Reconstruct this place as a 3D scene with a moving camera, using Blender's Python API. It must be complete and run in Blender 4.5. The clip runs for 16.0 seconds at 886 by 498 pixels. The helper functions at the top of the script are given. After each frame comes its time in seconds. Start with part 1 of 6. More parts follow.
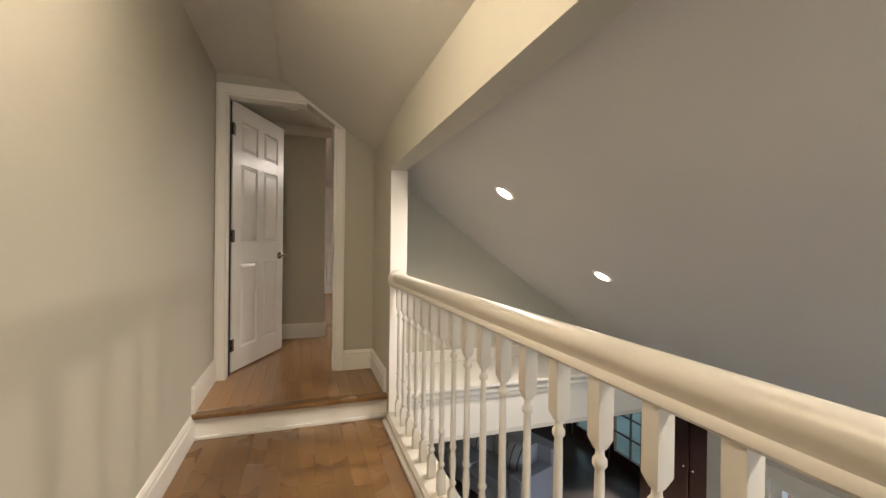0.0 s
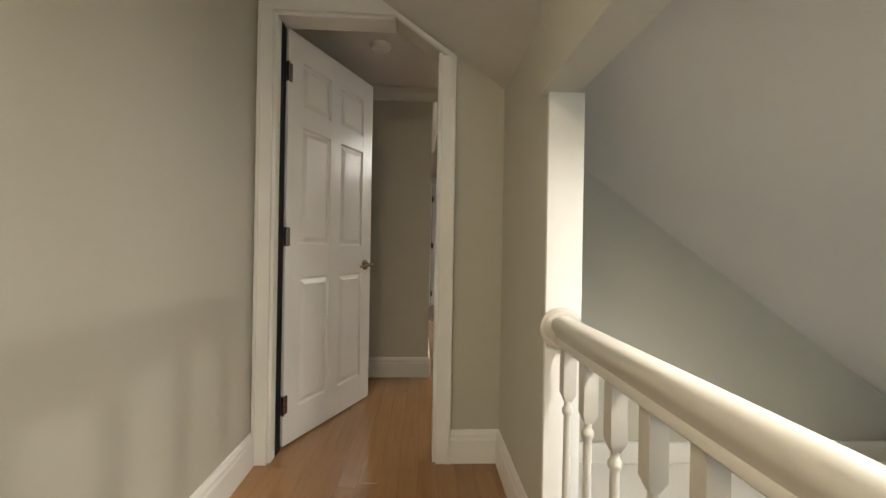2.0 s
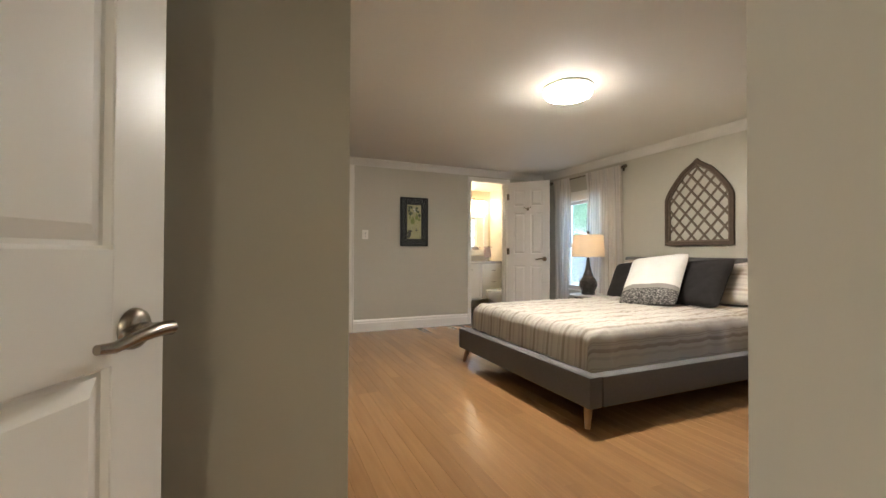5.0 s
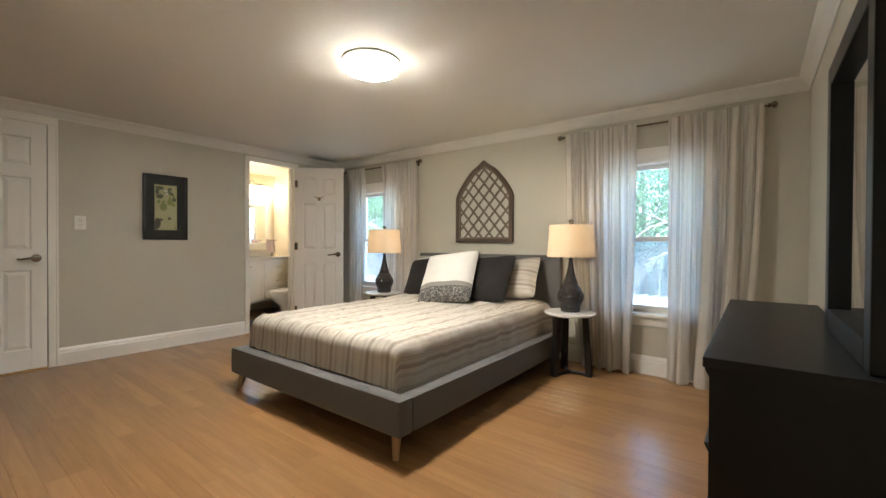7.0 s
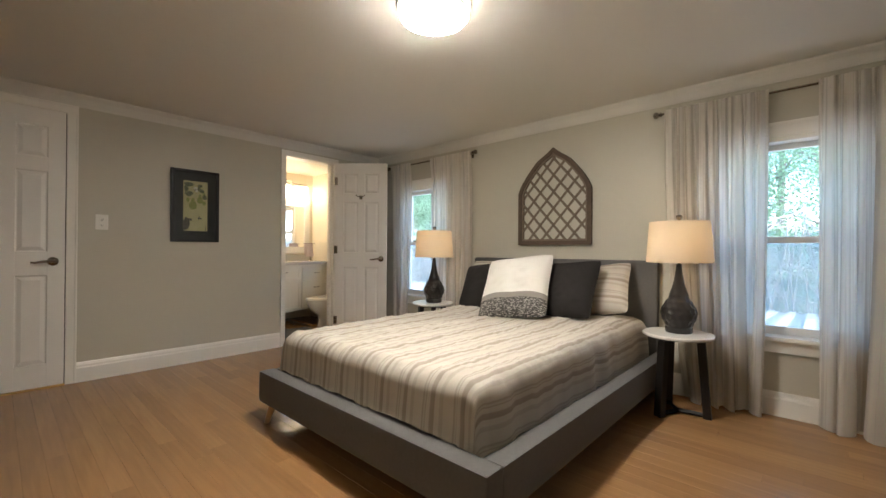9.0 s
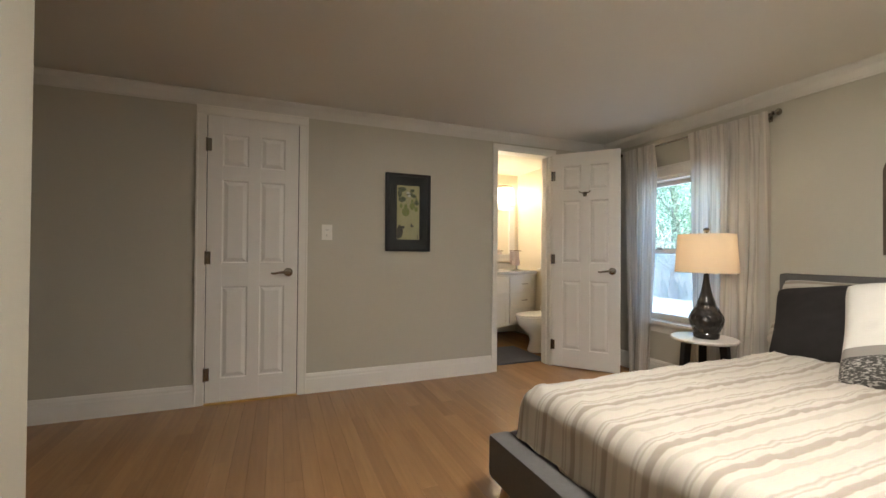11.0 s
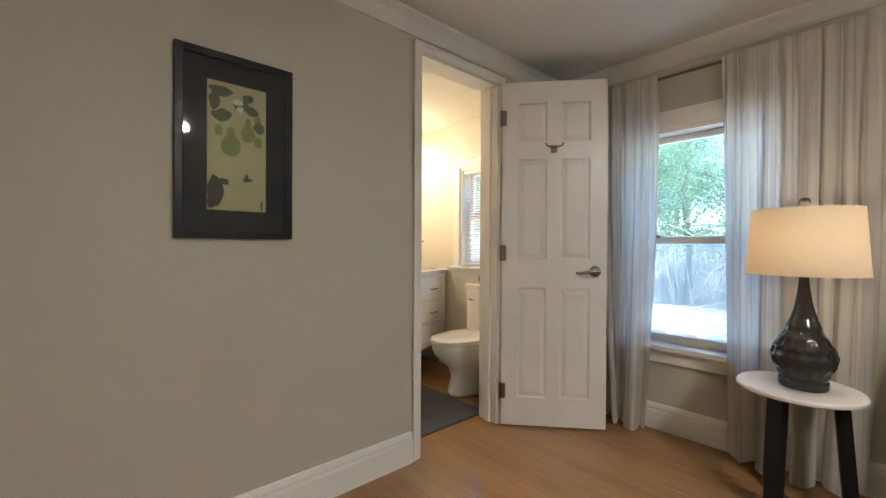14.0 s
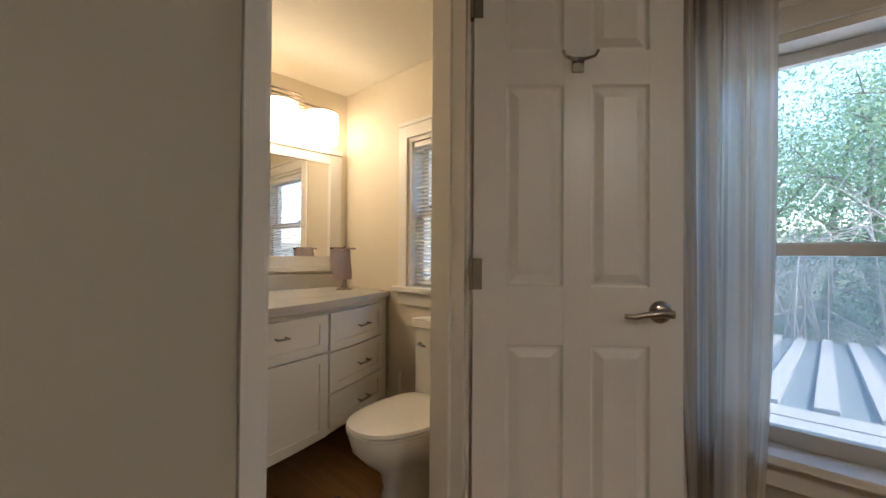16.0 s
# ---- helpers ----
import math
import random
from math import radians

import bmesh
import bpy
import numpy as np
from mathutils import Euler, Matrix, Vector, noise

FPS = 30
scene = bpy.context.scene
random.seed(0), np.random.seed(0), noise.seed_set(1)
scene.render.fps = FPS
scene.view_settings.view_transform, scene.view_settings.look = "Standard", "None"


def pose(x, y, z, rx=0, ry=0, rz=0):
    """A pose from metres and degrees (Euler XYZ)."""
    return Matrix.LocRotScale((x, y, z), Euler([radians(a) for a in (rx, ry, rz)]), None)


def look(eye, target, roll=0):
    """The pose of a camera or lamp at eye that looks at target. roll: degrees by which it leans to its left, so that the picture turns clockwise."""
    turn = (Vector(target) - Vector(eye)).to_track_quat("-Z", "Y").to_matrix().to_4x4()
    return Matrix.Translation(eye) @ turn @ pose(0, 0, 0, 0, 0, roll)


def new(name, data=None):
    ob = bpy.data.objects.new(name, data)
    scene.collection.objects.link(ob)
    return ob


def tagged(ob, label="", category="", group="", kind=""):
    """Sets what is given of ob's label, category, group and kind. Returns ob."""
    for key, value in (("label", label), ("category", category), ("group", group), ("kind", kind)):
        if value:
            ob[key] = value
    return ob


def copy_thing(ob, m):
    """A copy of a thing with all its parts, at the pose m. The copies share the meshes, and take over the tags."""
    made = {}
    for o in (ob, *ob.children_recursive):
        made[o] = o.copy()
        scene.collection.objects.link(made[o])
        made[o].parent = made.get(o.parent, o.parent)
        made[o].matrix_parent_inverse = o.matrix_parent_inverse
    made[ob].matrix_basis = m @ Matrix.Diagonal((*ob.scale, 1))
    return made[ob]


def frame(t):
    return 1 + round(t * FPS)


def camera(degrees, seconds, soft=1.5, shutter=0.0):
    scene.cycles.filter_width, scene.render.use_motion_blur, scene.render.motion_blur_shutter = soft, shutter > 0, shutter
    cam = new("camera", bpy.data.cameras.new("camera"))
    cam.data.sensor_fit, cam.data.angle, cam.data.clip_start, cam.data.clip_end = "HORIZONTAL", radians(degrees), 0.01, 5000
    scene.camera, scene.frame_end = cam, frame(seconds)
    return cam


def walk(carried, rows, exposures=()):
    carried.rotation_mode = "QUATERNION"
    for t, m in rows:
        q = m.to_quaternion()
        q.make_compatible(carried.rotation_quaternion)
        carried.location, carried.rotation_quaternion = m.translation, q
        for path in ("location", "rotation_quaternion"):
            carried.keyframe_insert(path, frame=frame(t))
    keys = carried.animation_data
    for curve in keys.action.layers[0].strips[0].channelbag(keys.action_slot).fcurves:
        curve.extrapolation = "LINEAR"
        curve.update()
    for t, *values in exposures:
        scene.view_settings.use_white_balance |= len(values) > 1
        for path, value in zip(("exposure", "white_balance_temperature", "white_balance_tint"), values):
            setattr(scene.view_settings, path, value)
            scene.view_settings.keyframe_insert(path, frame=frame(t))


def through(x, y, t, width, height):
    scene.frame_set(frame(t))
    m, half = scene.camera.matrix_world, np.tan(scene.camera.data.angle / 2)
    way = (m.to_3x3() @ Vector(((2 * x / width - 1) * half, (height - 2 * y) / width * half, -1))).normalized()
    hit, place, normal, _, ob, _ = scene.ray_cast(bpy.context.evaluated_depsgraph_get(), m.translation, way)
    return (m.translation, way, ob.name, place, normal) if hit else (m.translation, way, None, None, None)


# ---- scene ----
cam = camera(94.8, 16.0)
PATH = [
    (0, (0.072, -0.172, 0.971), (0.719, 1.72, 0.96), 0.7),
    (0.5, (0.143, 0.115, 0.976), (0.653, 2.049, 0.964), 0.7),
    (1, (0.166, 0.417, 0.952), (0.534, 2.383, 0.946), 0.8),
    (1.5, (0.184, 0.78, 0.966), (0.418, 2.766, 0.963), 0.8),
    (2, (0.23, 1.204, 0.987), (0.33, 3.202, 0.985), 1.0),
    (2.5, (0.177, 1.625, 0.999), (0.204, 3.625, 0.998), 1.2),
    (3, (0.148, 2.038, 1.007), (0.146, 4.038, 1.001), 1.0),
    (3.2, (0.125, 2.202, 1.004), (0.133, 4.202, 1.011), 1.1),
    (5.3, (0.051, 3.121, 0.993), (0.997, 4.883, 1.007), 0.1),
    (5.5, (0.06, 3.152, 0.997), (1.1, 4.86, 1.004), 0.1),
    (6, (0.135, 3.246, 1.003), (1.42, 4.779, 0.997), 0.1),
    (6.5, (0.216, 3.35, 1.019), (1.685, 4.707, 1.003), 0.2),
    (7, (0.296, 3.487, 1.054), (1.883, 4.704, 1.035), 0.3),
    (7.5, (0.371, 3.66, 1.096), (2.013, 4.801, 1.077), 0.3),
    (8, (0.446, 3.792, 1.092), (2.094, 4.924, 1.076), 0.3),
    (8.5, (0.578, 3.922, 1.066), (2.17, 5.132, 1.064), 0.3),
    (9, (0.642, 4.051, 1.027), (2.119, 5.399, 1.036), 0.4),
    (9.5, (0.705, 4.204, 1.029), (2.003, 5.726, 1.047), 0.5),
    (10, (0.77, 4.393, 1.032), (1.85, 6.076, 1.058), 0.6),
    (10.2, (0.794, 4.492, 1.039), (1.779, 6.232, 1.067), 0.6),
    (12.3, (0.981, 5.687, 1.121), (1.655, 7.57, 1.14), 0.4),
    (12.5, (1.023, 5.795, 1.119), (1.752, 7.657, 1.134), 0.5),
    (13, (1.134, 6.1, 1.095), (2.076, 7.865, 1.1), 0.3),
    (13.5, (1.268, 6.373, 1.067), (2.425, 8.005, 1.06), 0.2),
    (14, (1.427, 6.625, 1.065), (2.765, 8.111, 1.056), 0.3),
    (14.5, (1.672, 6.854, 1.087), (3.118, 8.236, 1.076), 0.1),
    (15, (1.898, 7.068, 1.095), (3.396, 8.393, 1.085), 0.1),
    (15.5, (2.141, 7.246, 1.085), (3.642, 8.568, 1.099), 0.5),
    (16, (2.38, 7.439, 1.091), (3.834, 8.811, 1.114), 0.4),
]
walk(cam, [(t, look(eye, target, roll)) for t, eye, target, roll in PATH], [(0, 2.8, 6700, 16), (1.2, 2.86, 6500, 12), (2.2, 2.84, 6250, 10), (3.2, 3.15, 5900, 11), (5.5, 3.25, 6500, 10), (7.5, 3.2, 6400, 8), (9, 2.95, 6500, 10), (10.2, 3.0, 6500, 10), (12.5, 3.2, 6300, 10), (14.3, 3.05, 6250, 10), (15.2, 2.75, 6450, 10), (16, 2.2, 6800, 14)])

# ---- world, sun, lamps ----
sky_world = bpy.data.worlds.new("sky")
scene.world = sky_world
sky_world.use_nodes = True
wn = sky_world.node_tree.nodes
sky = wn.new("ShaderNodeTexSky")
sky.sky_type = "NISHITA"
sky.sun_disc = False
sky.sun_elevation = radians(47)
sky.sun_rotation = radians(182)
sky.air_density, sky.dust_density, sky.ozone_density = 1.0, 0.1, 4.0
wn["Background"].inputs["Strength"].default_value = 0.15
sky_world.node_tree.links.new(sky.outputs[0], wn["Background"].inputs["Color"])
sun = new("sun", bpy.data.lights.new("sun", "SUN"))
sun.data.energy, sun.data.angle, sun.data.color = 2.2, radians(12), (1.0, 0.95, 0.9)
sun.matrix_world = look((3, -20, 28), (4, 6, 0))

WARM = (1.0, 0.91, 0.78)


def lamp(name, kind, energy, place, size=0.1, color=WARM, target=None):
    d = bpy.data.lights.new(name, kind)
    d.energy, d.color = energy, color
    if kind == "AREA":
        d.shape, d.size, d.spread = "DISK", size, radians(150)
    else:
        d.shadow_soft_size = size
    ob = new(name, d)
    ob.matrix_world = look(place, target) if target else Matrix.Translation(place)
    return ob


lamp("bedside_light_near", "POINT", 0.36, (3.62, 4.70, 1.10), 0.05, (1.0, 0.82, 0.60))
lamp("bedside_light_far", "POINT", 0.36, (3.60, 6.87, 1.10), 0.05, (1.0, 0.82, 0.60))
# Last four stand out of view, added to light the hall side
CANS = [(1.108, 1.83), (1.77, 1.83), (1.108, -0.35), (1.77, -0.35), (1.108, -2.4), (1.77, -2.4)]


def roof_z(x):
    return 1.415 - 0.70 * (x - 0.9)


for cx, cy in CANS:
    lamp("can_light", "AREA", 1.2, (cx - 0.012, cy, roof_z(cx) - 0.018), 0.08, (1.0, 0.94, 0.84), (cx - 0.57, cy, roof_z(cx) - 0.82))

# Unseen area lamp added to brighten the great room; stands in for southern daylight
great_room_sky = bpy.data.lights.new("great_room_sky", "AREA")
great_room_sky.shape, great_room_sky.size, great_room_sky.size_y = "RECTANGLE", 1.85, 1.65
great_room_sky.energy, great_room_sky.color = 2.2, (0.80, 0.90, 1.0)
new("great_room_sky", great_room_sky).matrix_world = look((1.95, -3.24, -1.05), (1.95, 0.0, -0.75))

# ---- materials ----


def material(name, color, rough=0.6, metal=0.0, vary=0.08, scale=6.0, bump=0.0, bump_scale=200.0, spec=0.5):
    m = bpy.data.materials.new(name)
    m.use_nodes = True
    n, l = m.node_tree.nodes, m.node_tree.links
    p = n["Principled BSDF"]
    p.inputs["Roughness"].default_value = rough
    p.inputs["Metallic"].default_value = metal
    p.inputs["Specular IOR Level"].default_value = spec
    tc = n.new("ShaderNodeTexCoord")
    tex = n.new("ShaderNodeTexNoise")
    tex.inputs["Scale"].default_value = scale
    tex.inputs["Detail"].default_value = 5
    l.new(tc.outputs["Object"], tex.inputs["Vector"])
    ramp = n.new("ShaderNodeMix")
    ramp.data_type = "RGBA"
    ramp.inputs[6].default_value = (*[c * (1 - vary) for c in color], 1)
    ramp.inputs[7].default_value = (*[min(1, c * (1 + vary)) for c in color], 1)
    l.new(tex.outputs["Fac"], ramp.inputs[0])
    l.new(ramp.outputs[2], p.inputs["Base Color"])
    if bump:
        fine = n.new("ShaderNodeTexNoise")
        fine.inputs["Scale"].default_value = bump_scale
        fine.inputs["Detail"].default_value = 3
        l.new(tc.outputs["Object"], fine.inputs["Vector"])
        b = n.new("ShaderNodeBump")
        b.inputs["Strength"].default_value = bump
        b.inputs["Distance"].default_value = 0.002
        l.new(fine.outputs["Fac"], b.inputs["Height"])
        l.new(b.outputs["Normal"], p.inputs["Normal"])
    return m


def glowing(name, color, strength):
    m = bpy.data.materials.new(name)
    m.use_nodes = True
    p = m.node_tree.nodes["Principled BSDF"]
    p.inputs["Base Color"].default_value = (*color, 1)
    p.inputs["Emission Color"].default_value = (*color, 1)
    p.inputs["Emission Strength"].default_value = strength
    return m


WALL = material("greige_paint", (0.50, 0.472, 0.390), 0.55, vary=0.03, scale=2.0, bump=0.12, bump_scale=320)
BATH_WALL = material("cream_paint", (0.72, 0.65, 0.52), 0.5, vary=0.03, scale=2.0, bump=0.1, bump_scale=320)
CEIL = material("ceiling_paint", (0.64, 0.62, 0.57), 0.8, vary=0.03, scale=1.5, bump=0.1, bump_scale=260)
VAULT = material("vault_paint", (0.64, 0.62, 0.60), 0.75, vary=0.03, scale=1.5, bump=0.1, bump_scale=260)
TRIM = material("white_trim_paint", (0.78, 0.755, 0.70), 0.32, vary=0.025, scale=5, bump=0.04, bump_scale=90)
DOORW = material("white_door_paint", (0.78, 0.76, 0.72), 0.30, vary=0.02, scale=4, bump=0.05, bump_scale=60)
NICKEL = material("satin_nickel", (0.32, 0.285, 0.245), 0.25, 1.0, vary=0.06, scale=30)
# Near-black for gaps and outlet slots; their shade is put into the colour
DARKGAP = material("dark_gap_fill", (0.05, 0.045, 0.04), 0.7)

# ---- mesh helpers ----


def box(bm, a, b, bevel=0.0):
    c = [(p + q) / 2 for p, q in zip(a, b)]
    s = [abs(q - p) for p, q in zip(a, b)]
    r = bmesh.ops.create_cube(bm, size=1, matrix=Matrix.LocRotScale(c, None, s))
    if bevel:
        edges = list({e for v in r["verts"] for e in v.link_edges})
        bmesh.ops.bevel(bm, geom=edges, offset=bevel, segments=2, affect="EDGES", profile=0.7)
    return r["verts"]


def prism(bm, outline, axis, lo, hi):
    """A convex or concave outline in the two other axes, drawn out along axis from lo to hi."""
    def at(p, v):
        return {"x": (v, p[0], p[1]), "y": (p[0], v, p[1]), "z": (p[0], p[1], v)}[axis]
    a = [bm.verts.new(at(p, lo)) for p in outline]
    b = [bm.verts.new(at(p, hi)) for p in outline]
    faces = [bm.faces.new(a), bm.faces.new(b[::-1])]
    for i in range(len(a)):
        j = (i + 1) % len(a)
        faces.append(bm.faces.new((a[j], a[i], b[i], b[j])))
    bmesh.ops.recalc_face_normals(bm, faces=faces)
    return a + b


def lathe(bm, profile, seg=20, center=(0, 0, 0)):
    """Profile of (radius, height), turned round z."""
    rings = []
    for r, z in profile:
        if r < 1e-5:
            rings.append([bm.verts.new((center[0], center[1], center[2] + z))])
        else:
            rings.append([bm.verts.new((center[0] + r * math.cos(2 * math.pi * k / seg), center[1] + r * math.sin(2 * math.pi * k / seg), center[2] + z)) for k in range(seg)])
    for p, q in zip(rings, rings[1:]):
        for k in range(seg):
            j = (k + 1) % seg
            if len(p) == 1 and len(q) == 1:
                continue
            if len(p) == 1:
                bm.faces.new((p[0], q[j], q[k]))
            elif len(q) == 1:
                bm.faces.new((p[k], p[j], q[0]))
            else:
                bm.faces.new((p[k], p[j], q[j], q[k]))
    if len(rings[0]) > 1:
        bm.faces.new(rings[0][::-1])
    if len(rings[-1]) > 1:
        bm.faces.new(rings[-1])


def tube(bm, points, radius, seg=8):
    """A round bar along points; radius may be a list."""
    pts = [Vector(p) for p in points]
    rad = radius if isinstance(radius, (list, tuple)) else [radius] * len(pts)
    rings = []
    for i, p in enumerate(pts):
        d = (pts[min(i + 1, len(pts) - 1)] - pts[max(i - 1, 0)]).normalized()
        u = d.cross(Vector((0, 0, 1)) if abs(d.z) < 0.9 else Vector((1, 0, 0))).normalized()
        v = d.cross(u)
        rings.append([bm.verts.new(p + rad[i] * (math.cos(2 * math.pi * k / seg) * u + math.sin(2 * math.pi * k / seg) * v)) for k in range(seg)])
    for p, q in zip(rings, rings[1:]):
        for k in range(seg):
            bm.faces.new((p[k], p[(k + 1) % seg], q[(k + 1) % seg], q[k]))
    bm.faces.new(rings[0][::-1])
    bm.faces.new(rings[-1])


def mesh_of(name, bm, mat, smooth=False):
    bmesh.ops.recalc_face_normals(bm, faces=bm.faces)
    me = bpy.data.meshes.new(name)
    bm.to_mesh(me)
    bm.free()
    me.materials.append(mat)
    if smooth:
        me.shade_smooth()
        me.set_sharp_from_angle(angle=radians(40))
    return me


def part(name, bm, mat, parent=None, label="", smooth=False):
    ob = new(name, mesh_of(name, bm, mat, smooth))
    if parent:
        ob.parent = parent
    return tagged(ob, label)


def setting(name, bm, mat, label, category, smooth=False):
    return tagged(part(name, bm, mat, None, label, smooth), label, category, kind="structure")


def thing(name, label, category, m=None, group="", kind=""):
    ob = new(name)
    ob.empty_display_size = 0.1
    if m is not None:
        ob.matrix_world = m
    return tagged(ob, label, category, group, kind)


def wall(name, axis, lo, hi, span, z0, z1, holes, mat, label):
    """A straight wall whose thickness runs from lo to hi along axis; holes: (from, to, z from, z to)."""
    bm = bmesh.new()

    def piece(a, b, za, zb):
        if b - a > 1e-4 and zb - za > 1e-4:
            if axis == "y":
                box(bm, (a, lo, za), (b, hi, zb))
            else:
                box(bm, (lo, a, za), (hi, b, zb))
    at = span[0]
    for a, b, za, zb in sorted(holes):
        piece(at, a, z0, z1)
        piece(a, b, z0, za)
        piece(a, b, zb, z1)
        at = b
    piece(at, span[1], z0, z1)
    return setting(name, bm, mat, label, "wall")


# ---- structure ----
CZ = 2.20      # bedroom ceiling
FY = 8.23      # far bedroom wall
EX = 3.98      # window wall
NY = 3.20      # bedroom side of the door wall
HY = 3.085     # hall side of the door wall
HX = -0.525    # hall wall
SX, SY = 0.285, 4.335   # closet block corner
LOW = -0.15    # lower hall floor

W1, W2, WB = (6.98, 7.78), (3.78, 4.58), (8.50, 9.225)   # window openings along the window wall
wall("wall_north", "y", FY, FY + 0.12, (-1.6, EX), 0, CZ, [(0.375, 0.997, 0, 2.045), (2.71, 3.322, 0, 2.045)], WALL, "greige painted bedroom wall with closet and bathroom doorways")
wall("wall_east", "x", EX, EX + 0.16, (NY - 0.115, 9.99), -0.4, CZ, [(*W1, 0.50, 1.76), (*W2, 0.50, 1.76), (*WB, 0.895, 1.765)], WALL, "greige painted outer wall with tall windows")
wall("wall_closet_south", "y", SY, SY + 0.1, (-0.62, SX), 0, CZ, [], WALL, "greige painted closet wall facing the door")
wall("wall_closet_east", "x", SX - 0.1, SX, (SY + 0.1, 6.25), 0, CZ, [], WALL, "greige painted closet side wall")
wall("wall_closet_north", "y", 6.15, 6.25, (-1.6, SX - 0.1), 0, CZ, [], WALL, "greige painted closet end wall")
wall("wall_west", "x", -1.7, -1.6, (6.15, FY + 0.12), 0, CZ, [], WALL, "greige painted bedroom side wall")
wall("wall_entry_west", "x", -0.72, -0.62, (NY, SY + 0.1), 0, CZ, [], WALL, "greige painted entry wall behind the door")
wall("wall_hall_west", "x", HX - 0.1, HX, (-3.2, HY), LOW - 0.2, 2.42, [], WALL, "greige painted hall wall")
# Opening added in this out-of-view wall for the great-room lamp
wall("wall_hall_south", "y", -3.3, -3.2, (HX - 0.1, 6.0), -2.8, 2.42, [(1.0, 2.9, -1.9, -0.2)], WALL, "greige painted unseen end wall with an opening added for lamp light")

# door wall, with a doorway whose head is cut by the roof slope
def slope_z(x):
    return 2.14 - 0.66 * (x + 0.02)


DX0, DX1 = -0.455, 0.305
bm = bmesh.new()
box(bm, (-0.72, HY, 0), (DX0, NY, CZ))
prism(bm, [(DX0, 2.045), (0.085, 2.045), (DX1, slope_z(DX1) - 0.035), (DX1, CZ), (DX0, CZ)], "y", HY, NY)
box(bm, (DX1, HY, 0), (EX, NY, CZ))
setting("wall_south", bm, WALL, "greige painted wall with a slope-headed doorway", "wall")

bm = bmesh.new()
box(bm, (-1.7, NY - 0.115, CZ), (EX + 0.16, 8.35, CZ + 0.1))
setting("ceiling_bedroom", bm, CEIL, "smooth off-white bedroom ceiling", "ceiling")
bm = bmesh.new()
prism(bm, [(HX, 2.19), (-0.096, 2.19), (0.64, 1.704), (0.64, 1.90), (-0.05, 2.36), (HX, 2.36)], "y", -3.2, HY)
setting("ceiling_hall", bm, CEIL, "off-white hall ceiling, flat then sloping", "ceiling")
bm = bmesh.new()
prism(bm, [(0.66, roof_z(0.66)), (3.25, roof_z(3.25)), (3.25, roof_z(3.25) + 0.2), (0.66, roof_z(0.66) + 0.2)], "y", -3.2, HY + 0.05)
setting("ceiling_vault", bm, VAULT, "sloping pale grey vaulted ceiling", "ceiling")

# Out-of-view slab added over the hall to block sun leaking past the ceilings
bm = bmesh.new()
prism(bm, [(-0.9, 2.43), (0.7, 2.43), (3.45, 0.27), (3.45, 0.37), (0.7, 2.53), (-0.9, 2.53)], "y", -3.6, HY - 0.002)
setting("roof_hall", bm, DARKGAP, "unseen slab added to keep sun and sky light out of the stair hall", "roof")

# wall end, header and gable beside the stair hall
bm = bmesh.new()
box(bm, (0.60, 2.40, LOW - 0.3), (0.698, HY, 1.75))
setting("wall_hall_east", bm, WALL, "short greige wall beside the hall step", "wall")
bm = bmesh.new()
box(bm, (0.594, 2.385, LOW), (0.702, 2.40, 1.455), 0.003)
setting("trim_wall_end", bm, TRIM, "white painted board capping the wall end", "trim")
bm = bmesh.new()
prism(bm, [(0.575, 1.455), (0.685, 1.455), (0.685, 1.9), (0.575, 1.9)], "y", -3.2, 2.42)
setting("beam_hall", bm, WALL, "greige header over the railing", "beam")
bm = bmesh.new()
prism(bm, [(0.699, -0.05), (3.0, -0.05), (0.699, roof_z(0.699) + 0.06)], "y", HY - 0.02, HY - 0.003)
setting("wall_gable", bm, WALL, "grey gable wall over the ledge", "wall")

bm = bmesh.new()
box(bm, (HX - 0.1, -3.2, LOW - 0.30), (0.66, 2.49, LOW - 0.012))
setting("floor_hall_base", bm, DARKGAP, "subfloor under the hall boards", "floor")
bm = bmesh.new()
box(bm, (-1.7, 2.50, -0.30), (0.60, 8.35, -0.012))
box(bm, (0.60, NY - 0.115, -0.30), (EX, 8.35, -0.012))
box(bm, (2.2, 8.35, -0.30), (EX, 9.99, -0.012))
setting("floor_base", bm, DARKGAP, "subfloor under the oak boards", "floor")

# ---- bathroom shell ----
wall("wall_bath_north", "y", 9.87, 9.99, (2.2, EX), 0, CZ, [], BATH_WALL, "cream painted bathroom wall behind the vanity")
wall("wall_bath_west", "x", 2.2, 2.3, (8.35, 9.87), 0, CZ, [], BATH_WALL, "cream painted bathroom side wall")
bm = bmesh.new()
box(bm, (2.3, 8.35, 2.18), (EX, 9.87, 2.30))
setting("ceiling_bathroom", bm, material("bath_ceiling_paint", (0.72, 0.68, 0.58), 0.7, vary=0.03), "cream bathroom ceiling", "ceiling")
wall("wall_bath_lining", "x", EX - 0.006, EX - 0.001, (8.351, 9.869), 0.001, 2.179, [(*WB, 0.895, 1.765)], BATH_WALL, "cream paint on the bathroom window wall")
wall("wall_bath_south", "y", FY + 0.121, FY + 0.127, (2.301, EX - 0.007), 0.001, 2.179, [(2.71, 3.322, 0, 2.045)], BATH_WALL, "cream paint on the bathroom side of the doorway wall")

